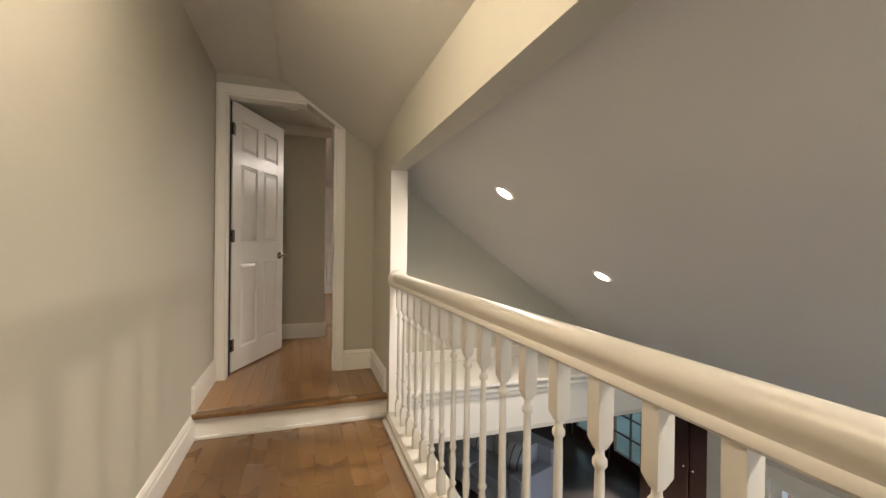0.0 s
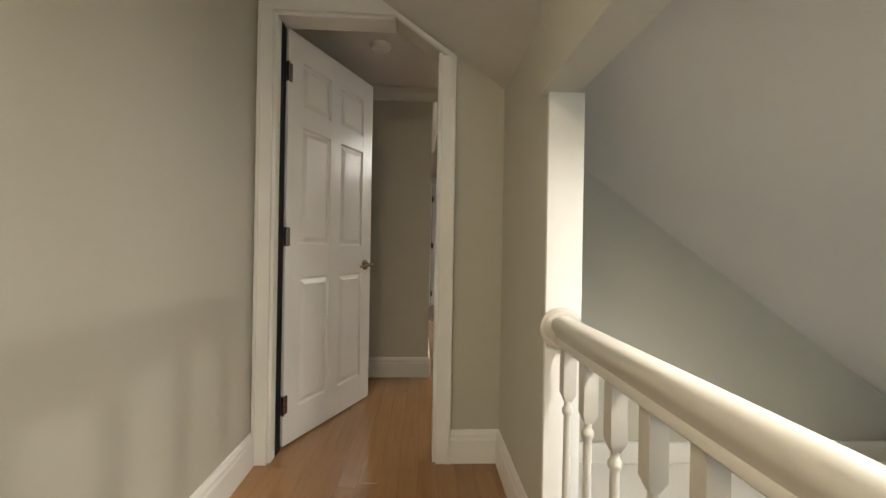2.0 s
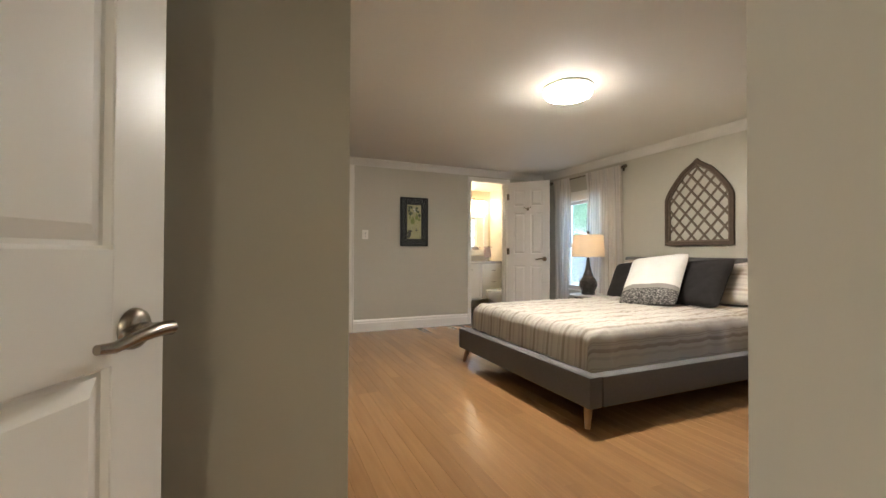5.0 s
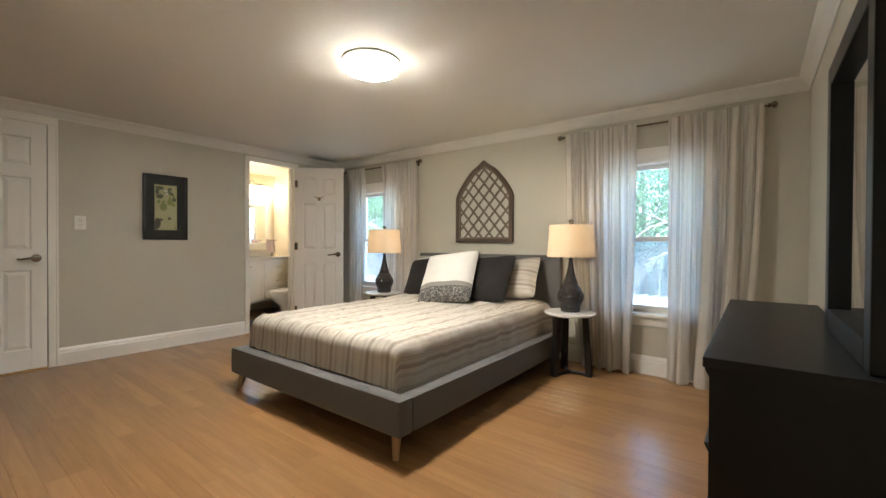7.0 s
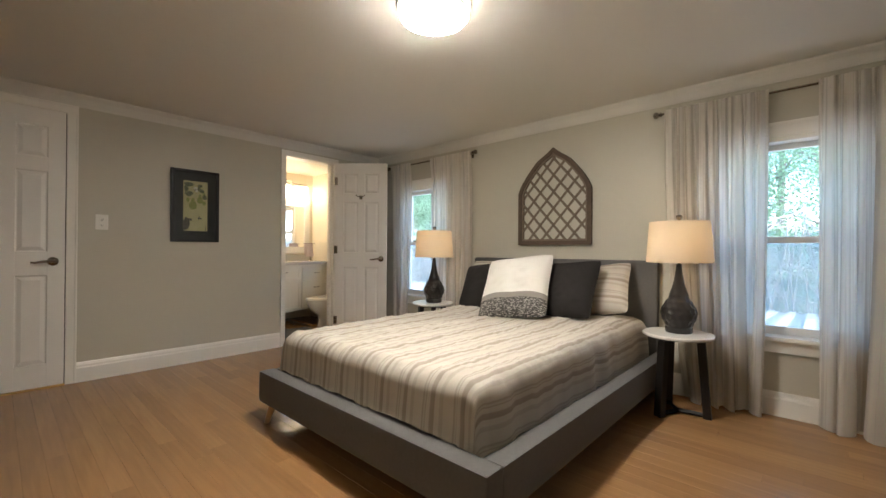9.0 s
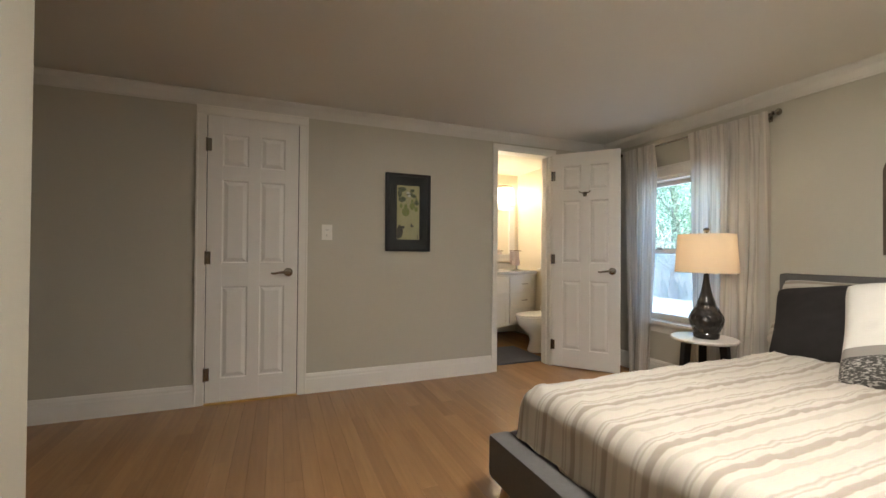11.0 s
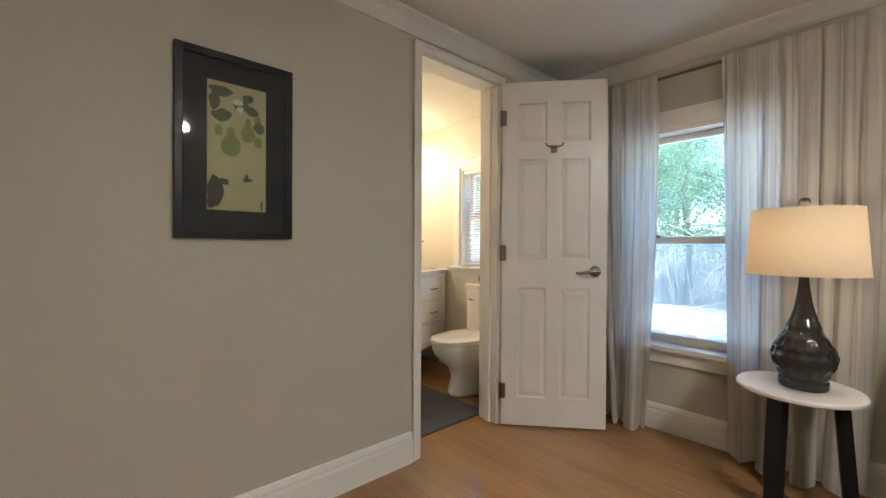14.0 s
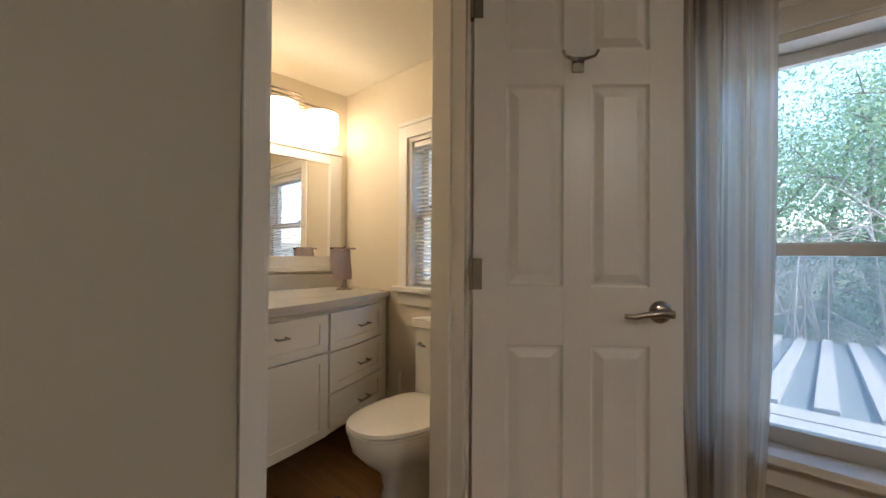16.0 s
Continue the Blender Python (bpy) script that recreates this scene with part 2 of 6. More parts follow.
# ---- lower living room ----
LZ = -2.75
bm = bmesh.new()
box(bm, (0.0, -3.2, LZ - 0.1), (5.3, 8.3, LZ))
setting("floor_lower", bm, material("dark_glossy_floor", (0.14, 0.12, 0.105), 0.16, vary=0.2, scale=3), "dark glossy lower floor", "floor")
wall("wall_knee_east", "x", 3.15, 3.27, (-3.2, 2.22), LZ, -0.10, [(0.95, 1.75, -1.6, -0.60)], VAULT, "pale grey low wall under the vault")
wall("wall_lower_west", "x", 0.0, 0.08, (-3.2, 8.3), LZ, -0.36, [], WALL, "greige lower wall under the hall")
wall("wall_lower_north", "y", 8.2, 8.3, (0.08, 5.2), LZ, -0.36, [], WALL, "greige lower back wall")
wall("wall_lower_east", "x", 5.2, 5.35, (-3.2, 8.3), LZ, -0.36, [(4.75, 5.65, LZ, -0.75), (5.80, 6.70, LZ, -0.75), (2.4, 3.2, -2.0, -1.2)], WALL, "greige lower outer wall with french doors")
bm = bmesh.new()
box(bm, (0.08, 2.47, -0.375), (5.2, 8.2, -0.345))
setting("ceiling_lower", bm, CEIL, "white ceiling of the lower room", "ceiling")
bm = bmesh.new()
box(bm, (0.703, 2.47, -0.344), (3.15, HY - 0.02, 0.0))
setting("ledge", bm, TRIM, "deep white painted ledge below the gable", "ledge")
bm = bmesh.new()
prism(bm, [(2.47, -0.10), (2.455, -0.10), (2.45, -0.075), (2.435, -0.055), (2.435, -0.03), (2.41, -0.005), (2.41, 0.012), (2.47, 0.012)], "x", 0.703, 2.75)
setting("trim_ledge", bm, TRIM, "white crown moulding along the ledge", "trim")
bm = bmesh.new()
box(bm, (0.703, HY - 0.038, 0.002), (2.85, HY - 0.02, 0.10), 0.004)
setting("baseboard_ledge", bm, TRIM, "white baseboard on the gable wall", "baseboard")

# ---- more materials ----


def oak(name, base, rough, grain=1.0):
    """Strip oak: colour by board, long grain, a satin varnish."""
    m = bpy.data.materials.new(name)
    m.use_nodes = True
    n, l = m.node_tree.nodes, m.node_tree.links
    p = n["Principled BSDF"]
    info = n.new("ShaderNodeObjectInfo")
    tc = n.new("ShaderNodeTexCoord")
    mp = n.new("ShaderNodeMapping")
    mp.inputs["Scale"].default_value = (38 * grain, 2.2, 10)
    l.new(tc.outputs["Object"], mp.inputs["Vector"])
    shift = n.new("ShaderNodeVectorMath")
    shift.operation = "ADD"
    mul = n.new("ShaderNodeMath")
    mul.operation = "MULTIPLY"
    mul.inputs[1].default_value = 37.0
    l.new(info.outputs["Random"], mul.inputs[0])
    l.new(mp.outputs[0], shift.inputs[0])
    l.new(mul.outputs[0], shift.inputs[1])
    tex = n.new("ShaderNodeTexNoise")
    tex.inputs["Scale"].default_value = 1.0
    tex.inputs["Detail"].default_value = 6
    tex.inputs["Distortion"].default_value = 0.6
    l.new(shift.outputs[0], tex.inputs["Vector"])
    ramp = n.new("ShaderNodeValToRGB")
    ramp.color_ramp.elements[0].position, ramp.color_ramp.elements[1].position = 0.25, 0.75
    ramp.color_ramp.elements[0].color = (*[c * 0.87 for c in base], 1)
    ramp.color_ramp.elements[1].color = (*[c * 1.07 for c in base], 1)
    l.new(tex.outputs["Fac"], ramp.inputs[0])
    hue = n.new("ShaderNodeHueSaturation")
    val = n.new("ShaderNodeMapRange")
    val.inputs["To Min"].default_value, val.inputs["To Max"].default_value = 0.90, 1.09
    l.new(info.outputs["Random"], val.inputs["Value"])
    l.new(val.outputs[0], hue.inputs["Value"])
    l.new(ramp.outputs[0], hue.inputs["Color"])
    l.new(hue.outputs[0], p.inputs["Base Color"])
    big = n.new("ShaderNodeTexNoise")
    big.inputs["Scale"].default_value = 3.0
    rr = n.new("ShaderNodeMapRange")
    rr.inputs["To Min"].default_value, rr.inputs["To Max"].default_value = rough - 0.05, rough + 0.09
    l.new(tc.outputs["Object"], big.inputs["Vector"])
    l.new(big.outputs["Fac"], rr.inputs["Value"])
    l.new(rr.outputs[0], p.inputs["Roughness"])
    b = n.new("ShaderNodeBump")
    b.inputs["Strength"].default_value = 0.02
    b.inputs["Distance"].default_value = 0.001
    l.new(tex.outputs["Fac"], b.inputs["Height"])
    l.new(b.outputs["Normal"], p.inputs["Normal"])
    return m


def striped_cloth(name, base, bands, period, through=0.0, rough=0.9, weave=600.0, fold_shade=0.0):
    """Woven cloth striped across UV x (in metres); bands: (place in the period, colour); through: share of light let through."""
    m = bpy.data.materials.new(name)
    m.use_nodes = True
    n, l = m.node_tree.nodes, m.node_tree.links
    p = n["Principled BSDF"]
    p.inputs["Roughness"].default_value = rough
    p.inputs["Specular IOR Level"].default_value = 0.15
    uv = n.new("ShaderNodeUVMap")
    sep = n.new("ShaderNodeSeparateXYZ")
    l.new(uv.outputs[0], sep.inputs[0])
    wob = n.new("ShaderNodeTexNoise")
    wob.inputs["Scale"].default_value = 9.0
    l.new(uv.outputs[0], wob.inputs["Vector"])
    add = n.new("ShaderNodeMath")
    add.operation = "MULTIPLY_ADD"
    add.inputs[1].default_value = 0.008
    l.new(wob.outputs["Fac"], add.inputs[0])
    l.new(sep.outputs[0], add.inputs[2])
    mod = n.new("ShaderNodeMath")
    mod.operation = "DIVIDE"
    mod.inputs[1].default_value = period
    l.new(add.outputs[0], mod.inputs[0])
    fr = n.new("ShaderNodeMath")
    fr.operation = "FRACT"
    l.new(mod.outputs[0], fr.inputs[0])
    ramp = n.new("ShaderNodeValToRGB")
    ramp.color_ramp.interpolation = "LINEAR"
    el = ramp.color_ramp.elements
    el[0].position, el[0].color = 0.0, (*base, 1)
    el[1].position, el[1].color = 1.0, (*base, 1)
    for place, color in bands:
        e = el.new(place)
        e.color = (*color, 1)
    l.new(fr.outputs[0], ramp.inputs[0])
    mp = n.new("ShaderNodeMapping")
    mp.inputs["Scale"].default_value = (weave, 40, 1)
    l.new(uv.outputs[0], mp.inputs["Vector"])
    fine = n.new("ShaderNodeTexNoise")
    fine.inputs["Scale"].default_value = 1.0
    fine.inputs["Detail"].default_value = 3
    l.new(mp.outputs[0], fine.inputs["Vector"])
    mix = n.new("ShaderNodeMix")
    mix.data_type, mix.blend_type = "RGBA", "MULTIPLY"
    mix.inputs[0].default_value = 0.22
    l.new(ramp.outputs[0], mix.inputs[6])
    l.new(fine.outputs["Color"], mix.inputs[7])
    # Random dark streaks: the shade of narrow folds put into the cloth colour
    if fold_shade:
        smp = n.new("ShaderNodeMapping")
        smp.inputs["Scale"].default_value = (30, 0.22, 1)
        l.new(uv.outputs[0], smp.inputs["Vector"])
        sn = n.new("ShaderNodeTexNoise")
        sn.inputs["Scale"].default_value = 1.0
        sn.inputs["Detail"].default_value = 4
        sn.inputs["Roughness"].default_value = 0.7
        l.new(smp.outputs[0], sn.inputs["Vector"])
        sr = n.new("ShaderNodeValToRGB")
        sr.color_ramp.elements[0].position, sr.color_ramp.elements[1].position = 0.36, 0.50
        sr.color_ramp.elements[0].color = (0.62, 0.575, 0.53, 1)
        sr.color_ramp.elements[1].color = (1, 1, 1, 1)
        l.new(sn.outputs["Fac"], sr.inputs[0])
        smx = n.new("ShaderNodeMix")
        smx.data_type, smx.blend_type = "RGBA", "MULTIPLY"
        smx.inputs[0].default_value = fold_shade
        l.new(mix.outputs[2], smx.inputs[6])
        l.new(sr.outputs[0], smx.inputs[7])
        mix = smx
    l.new(mix.outputs[2], p.inputs["Base Color"])
    b = n.new("ShaderNodeBump")
    b.inputs["Strength"].default_value = 0.25
    b.inputs["Distance"].default_value = 0.002
    l.new(fine.outputs["Fac"], b.inputs["Height"])
    l.new(b.outputs["Normal"], p.inputs["Normal"])
    if through:
        tr = n.new("ShaderNodeBsdfTranslucent")
        l.new(mix.outputs[2], tr.inputs["Color"])
        mx = n.new("ShaderNodeMixShader")
        mx.inputs[0].default_value = through
        l.new(p.outputs[0], mx.inputs[1])
        l.new(tr.outputs[0], mx.inputs[2])
        thin = n.new("ShaderNodeBsdfTransparent")
        sheer = n.new("ShaderNodeMixShader")
        sheer.inputs[0].default_value = 0.07
        l.new(mx.outputs[0], sheer.inputs[1])
        l.new(thin.outputs[0], sheer.inputs[2])
        l.new(sheer.outputs[0], n["Material Output"].inputs["Surface"])
    return m


def clear_glass(name, tint=(0.97, 0.99, 1.0)):
    m = bpy.data.materials.new(name)
    m.use_nodes = True
    n, l = m.node_tree.nodes, m.node_tree.links
    g = n.new("ShaderNodeBsdfTransparent")
    g.inputs[0].default_value = (*tint, 1)
    gl = n.new("ShaderNodeBsdfGlossy")
    gl.inputs["Roughness"].default_value = 0.02
    f = n.new("ShaderNodeLayerWeight")
    f.inputs[0].default_value = 0.5
    pw = n.new("ShaderNodeMath")
    pw.operation = "POWER"
    pw.inputs[1].default_value = 4.0
    l.new(f.outputs["Facing"], pw.inputs[0])
    sc = n.new("ShaderNodeMath")
    sc.operation = "MULTIPLY_ADD"
    sc.inputs[1].default_value, sc.inputs[2].default_value = 0.85, 0.035
    l.new(pw.outputs[0], sc.inputs[0])
    mx = n.new("ShaderNodeMixShader")
    l.new(sc.outputs[0], mx.inputs[0])
    l.new(g.outputs[0], mx.inputs[1])
    l.new(gl.outputs[0], mx.inputs[2])
    l.new(mx.outputs[0], n["Material Output"].inputs["Surface"])
    return m


def translucent(name, color, share=0.5, bump=0.2):
    m = material(name, color, 0.85, vary=0.04, scale=40, bump=bump, bump_scale=900)
    n, l = m.node_tree.nodes, m.node_tree.links
    tr = n.new("ShaderNodeBsdfTranslucent")
    tr.inputs["Color"].default_value = (*color, 1)
    mx = n.new("ShaderNodeMixShader")
    mx.inputs[0].default_value = share
    l.new(n["Principled BSDF"].outputs[0], mx.inputs[1])
    l.new(tr.outputs[0], mx.inputs[2])
    l.new(mx.outputs[0], n["Material Output"].inputs["Surface"])
    return m


GLASS = clear_glass("window_glass")
OAK = oak("oak_boards", (0.335, 0.180, 0.076), 0.16)
# Darker copy of OAK; the hall's dimmer light is put into its colour
OAK_SHADED = oak("shaded_oak_boards", (0.195, 0.104, 0.040), 0.26)
BLACK = material("black_stained_wood", (0.006, 0.0058, 0.006), 0.38, spec=0.30, vary=0.3, scale=18, bump=0.06, bump_scale=60)
DARK_LEG = material("dark_stained_legs", (0.011, 0.009, 0.008), 0.45, spec=0.35, vary=0.25, scale=20)
PORC = material("white_porcelain", (0.78, 0.75, 0.69), 0.12, vary=0.01)
MIRROR = material("mirror_silver", (0.9, 0.9, 0.9), 0.015, 1.0, vary=0.0)
GREY_CLOTH = material("grey_upholstery", (0.125, 0.12, 0.115), 0.85, vary=0.12, scale=60, bump=0.5, bump_scale=700, spec=0.2)
LEG_WOOD = material("pale_beech_leg", (0.42, 0.24, 0.11), 0.4, vary=0.12, scale=24)
CURTAIN = striped_cloth("curtain_linen", (0.90, 0.845, 0.765), [(0.12, (0.90, 0.845, 0.765)), (0.17, (0.76, 0.72, 0.675)), (0.24, (0.78, 0.74, 0.69)), (0.29, (0.90, 0.845, 0.765)), (0.56, (0.88, 0.84, 0.785)), (0.60, (0.77, 0.73, 0.69)), (0.63, (0.89, 0.855, 0.80))], 0.29, 0.50, fold_shade=0.85)
DUVET = striped_cloth("striped_duvet_cotton", (0.56, 0.51, 0.44), [(0.05, (0.56, 0.51, 0.44)), (0.08, (0.36, 0.31, 0.255)), (0.20, (0.39, 0.34, 0.285)), (0.23, (0.55, 0.50, 0.43)), (0.33, (0.58, 0.53, 0.46)), (0.36, (0.42, 0.375, 0.32)), (0.40, (0.57, 0.52, 0.45)), (0.46, (0.42, 0.375, 0.32)), (0.50, (0.58, 0.53, 0.46)), (0.78, (0.55, 0.50, 0.43)), (0.81, (0.47, 0.42, 0.36)), (0.90, (0.48, 0.43, 0.37)), (0.93, (0.57, 0.52, 0.45))], 0.155, 0.0, 0.9)

# ---- trims ----
BASE = [(0, 0), (0.017, 0), (0.017, 0.105), (0.013, 0.117), (0.013, 0.130), (0.006, 0.148), (0, 0.152)]


def baseboard(wall_axis, face, sign, lo, hi, z=0.0, tall=1.0):
    """A moulded board against a wall whose surface is at face; sign: which way it stands out."""
    bm = bmesh.new()
    pts = [(face + sign * (d + 0.001), z + h * tall) for d, h in BASE]
    prism(bm, pts, "x" if wall_axis == "y" else "y", lo, hi)
    return setting("baseboard", bm, TRIM, "white painted moulded baseboard along the wall", "baseboard")


def crown(wall_axis, face, sign, lo, hi, top=CZ):
    bm = bmesh.new()
    prof = [(0, -0.09), (0.008, -0.09), (0.012, -0.075), (0.035, -0.035), (0.06, -0.014), (0.066, -0.002), (0, -0.002)]
    prism(bm, [(face + sign * (d + 0.001), top + h) for d, h in prof], "x" if wall_axis == "y" else "y", lo, hi)
    return setting("trim_crown", bm, CEIL, "painted cove moulding under the ceiling", "trim")


for a, b in ((-1.6, 0.318), (1.054, 2.664), (3.385, EX - 0.02)):
    baseboard("y", FY, -1, a, b)
for a, b in ((NY + 0.02, FY),):
    baseboard("x", EX, -1, a, b)
baseboard("y", NY, 1, 0.372, EX)
baseboard("y", SY, -1, -0.62, SX + 0.018)
baseboard("x", SX, 1, SY, 6.25)
baseboard("y", HY, -1, 0.371, 0.60)
baseboard("x", HX, 1, 2.50, HY - 0.02)
baseboard("x", HX, 1, -3.2, 2.47, LOW)
baseboard("x", 0.60, -1, 2.50, HY)
bm = bmesh.new()
prism(bm, [(2.47, LOW), (2.47, 0.147), (2.488, 0.152), (2.505, 0.152), (2.505, LOW)], "x", HX + 0.001, HX + 0.019)
setting("trim_step_side", bm, TRIM, "white skirting block where the floor steps up", "trim")
crown("y", FY, -1, -1.6, EX)
crown("x", EX, -1, NY, FY)
crown("y", NY, 1, DX1 + 0.1, EX)
crown("y", SY, -1, -0.62, SX + 0.06)
crown("x", SX, 1, SY, 6.25)


def casing(y, x0, x1, top, sign, name, width=0.064, flat=1.0):
    """Flat moulded casing round a doorway in a wall at y."""
    bm = bmesh.new()
    for a, b in ((x0 - width, x0), (x1, x1 + width)):
        box(bm, (a, y + sign * 0.001, 0.001), (b, y + sign * 0.022 * flat, top), 0.004)
        e = a if a < x0 - width / 2 else b
        box(bm, (min(e, e + (0.014 if e == a else -0.014)), y + sign * 0.002, 0.001), (max(e, e + (0.014 if e == a else -0.014)), y + sign * 0.028 * flat, top), 0.003)
    box(bm, (x0 - width, y + sign * 0.001, top), (x1 + width, y + sign * 0.022 * flat, top + width), 0.004)
    box(bm, (x0 - width, y + sign * 0.002, top + width - 0.014), (x1 + width, y + sign * 0.028 * flat, top + width), 0.003)
    return setting(name, bm, TRIM, "white painted door casing", "trim")


casing(FY, 0.378, 0.994, 2.046, -1, "trim_closet_casing")
casing(FY, 2.714, 3.318, 2.046, -1, "trim_bathroom_casing", 0.046, 0.6)
casing(FY + 0.127, 2.714, 3.318, 2.046, 1, "trim_bathroom_inner_casing")


def jamb(x0, x1, y0, y1, top, name):
    bm = bmesh.new()
    box(bm, (x0 - 0.002, y0, 0.001), (x0 + 0.014, y1, top))
    box(bm, (x1 - 0.014, y0, 0.001), (x1 + 0.002, y1, top))
    box(bm, (x0 + 0.014, y0, top - 0.014), (x1 - 0.014, y1, top + 0.002))
    box(bm, (x0 + 0.014, y0 + 0.05, 0.001), (x0 + 0.026, y0 + 0.085, top - 0.014))
    box(bm, (x1 - 0.026, y0 + 0.05, 0.001), (x1 - 0.014, y0 + 0.085, top - 0.014))
    return setting(name, bm, TRIM, "white painted door jamb lining", "trim")


jamb(2.710, 3.322, FY - 0.002, FY + 0.128, 2.047, "trim_bathroom_jamb")

# hall doorway: casing follows the slope
bm = bmesh.new()
SZ = slope_z(DX1) - 0.035
box(bm, (DX0 - 0.066, HY - 0.022, 0.001), (DX0, HY - 0.001, 2.046), 0.004)
box(bm, (DX0 - 0.066, HY - 0.029, 0.001), (DX0 - 0.052, HY - 0.002, 2.046), 0.003)
box(bm, (DX1, HY - 0.022, 0.001), (DX1 + 0.066, HY - 0.001, SZ - 0.02), 0.004)
box(bm, (DX1 + 0.052, HY - 0.029, 0.001), (DX1 + 0.066, HY - 0.002, SZ - 0.03), 0.003)
prism(bm, [(DX0 - 0.066, 2.046), (0.085, 2.046), (DX1, SZ), (DX1 + 0.066, SZ - 0.046), (DX1 + 0.066, SZ - 0.02), (0.02, 2.112), (DX0 - 0.066, 2.112)], "y", HY - 0.022, HY - 0.001)
setting("trim_hall_casing", bm, TRIM, "white door casing with its head cut to the roof slope", "trim")
bm = bmesh.new()
box(bm, (DX0 - 0.002, HY - 0.001, 0.001), (DX0 + 0.012, NY + 0.001, 2.045))
box(bm, (DX1 - 0.014, HY - 0.001, 0.001), (DX1 + 0.002, NY + 0.001, SZ))
box(bm, (DX0 + 0.012, HY - 0.001, 2.033), (0.085, NY + 0.001, 2.046))
setting("trim_hall_jamb", bm, TRIM, "white painted hall door jamb", "trim")

# Near-black strip on the jamb; paints in the shade of the hinge gap
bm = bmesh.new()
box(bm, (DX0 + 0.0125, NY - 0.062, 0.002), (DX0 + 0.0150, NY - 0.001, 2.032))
setting("trim_door_seal", bm, material("gap_shade_black", (0.009, 0.009, 0.009), 0.8, spec=0.2), "near-black strip painted in for the shade of the hinge gap", "trim")

# step: riser and oak nosing
bm = bmesh.new()
box(bm, (HX + 0.001, 2.478, LOW), (0.599, 2.50, -0.026))
box(bm, (HX + 0.001, 2.462, LOW), (0.599, 2.478, LOW + 0.02), 0.006)
setting("step_riser", bm, TRIM, "white painted step riser", "step")
bm = bmesh.new()
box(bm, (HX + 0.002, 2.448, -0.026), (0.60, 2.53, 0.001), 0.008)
setting("step_nosing", bm, OAK_SHADED, "rounded oak nosing on the hall step", "step")

# ---- doors ----


def lever(parent, x, z, toward, face, depth_sign):
    """A round rose with a curved lever; toward: -1 points to the hinge."""
    bm = bmesh.new()
    lathe(bm, [(0.0, 0.012), (0.022, 0.012), (0.031, 0.006), (0.033, 0.0)], 20)
    tube(bm, [(0, 0, 0.010), (0, 0, 0.052)], 0.010, 10)
    bmesh.ops.transform(bm, matrix=Matrix.Translation((x, face, z)) @ Matrix.Rotation(radians(90 if depth_sign < 0 else -90), 4, "X"), verts=bm.verts)
    handle = part("door_handle", bm, NICKEL, parent, "satin nickel lever handle", True)
    bm = bmesh.new()
    y = face + depth_sign * 0.050
    tube(bm, [(x - toward * 0.012, y, z), (x + toward * 0.02, y + depth_sign * 0.004, z + 0.003), (x + toward * 0.06, y + depth_sign * 0.003, z - 0.001), (x + toward * 0.095, y, z - 0.008), (x + toward * 0.118, y - depth_sign * 0.004, z - 0.006)], [0.012, 0.011, 0.009, 0.008, 0.007], 10)
    part("lever", bm, NICKEL, handle, "", True)


def six_panel_door(name, label, w, m, h=2.03, t=0.035, hinge_y=-0.004, levers=(-1, 1)):
    """Hinge edge at local x = 0; the seen face at local y = 0."""
    d = thing(name, label, "door", m, kind="structure")
    st, mid = 0.105 if w > 0.7 else 0.095, 0.095 if w > 0.7 else 0.08
    pw = (w - 2 * st - mid) / 2
    cols = [(st, st + pw), (st + pw + mid, w - st)]
    rows = [(0.165, 0.815), (0.985, 1.575), (1.675, 1.905)]
    bm = bmesh.new()
    box(bm, (0.002, 0.0115, 0.002), (w - 0.002, t - 0.0115, h - 0.002))
    for a, b in ((0, st), (st + pw, st + pw + mid), (w - st, w)):
        box(bm, (a, 0, 0), (b, t, h), 0.0015)
    for a, b in cols:
        z = 0.0
        for za, zb in rows + [(h, h)]:
            box(bm, (a, 0.0004, z), (b, t - 0.0004, za))
            z = zb
    part("leaf", bm, DOORW, d)
    for a, b in cols:
        for za, zb in rows:
            bm = bmesh.new()
            for ya, yb, yc in ((0.0115, 0.0112, 0.0012), (t - 0.0115, t - 0.0112, t - 0.0012)):
                loops = []
                for inset, y in ((0.0, yc + (yb - yc) * 0.25), (0.006, yb), (0.013, yb), (0.036, yc)):
                    loops.append([bm.verts.new(v) for v in ((a + inset, y, za + inset), (b - inset, y, za + inset), (b - inset, y, zb - inset), (a + inset, y, zb - inset))])
                for p, q in zip(loops, loops[1:]):
                    for k in range(4):
                        bm.faces.new((p[k], p[(k + 1) % 4], q[(k + 1) % 4], q[k]))
                bm.faces.new(loops[-1])
            part("panel", bm, DOORW, d)
    for z in (0.20, 1.02, 1.82):
        bm = bmesh.new()
        box(bm, (-0.012, hinge_y, z - 0.045), (0.001, t * 0.5, z + 0.045), 0.001)
        box(bm, (0.0, -0.0022, z - 0.045), (0.026, 0.0, z + 0.045), 0.0008)
        tube(bm, [(-0.006, hinge_y - 0.002, z - 0.047), (-0.006, hinge_y - 0.002, z + 0.047)], 0.006, 8)
        part("hinge", bm, NICKEL, d, "satin nickel butt hinge")
    for sgn in levers:
        lever(d, w - 0.065, 0.862 if w > 0.7 else 0.915, -1, 0.0 if sgn < 0 else t, sgn)
    return d


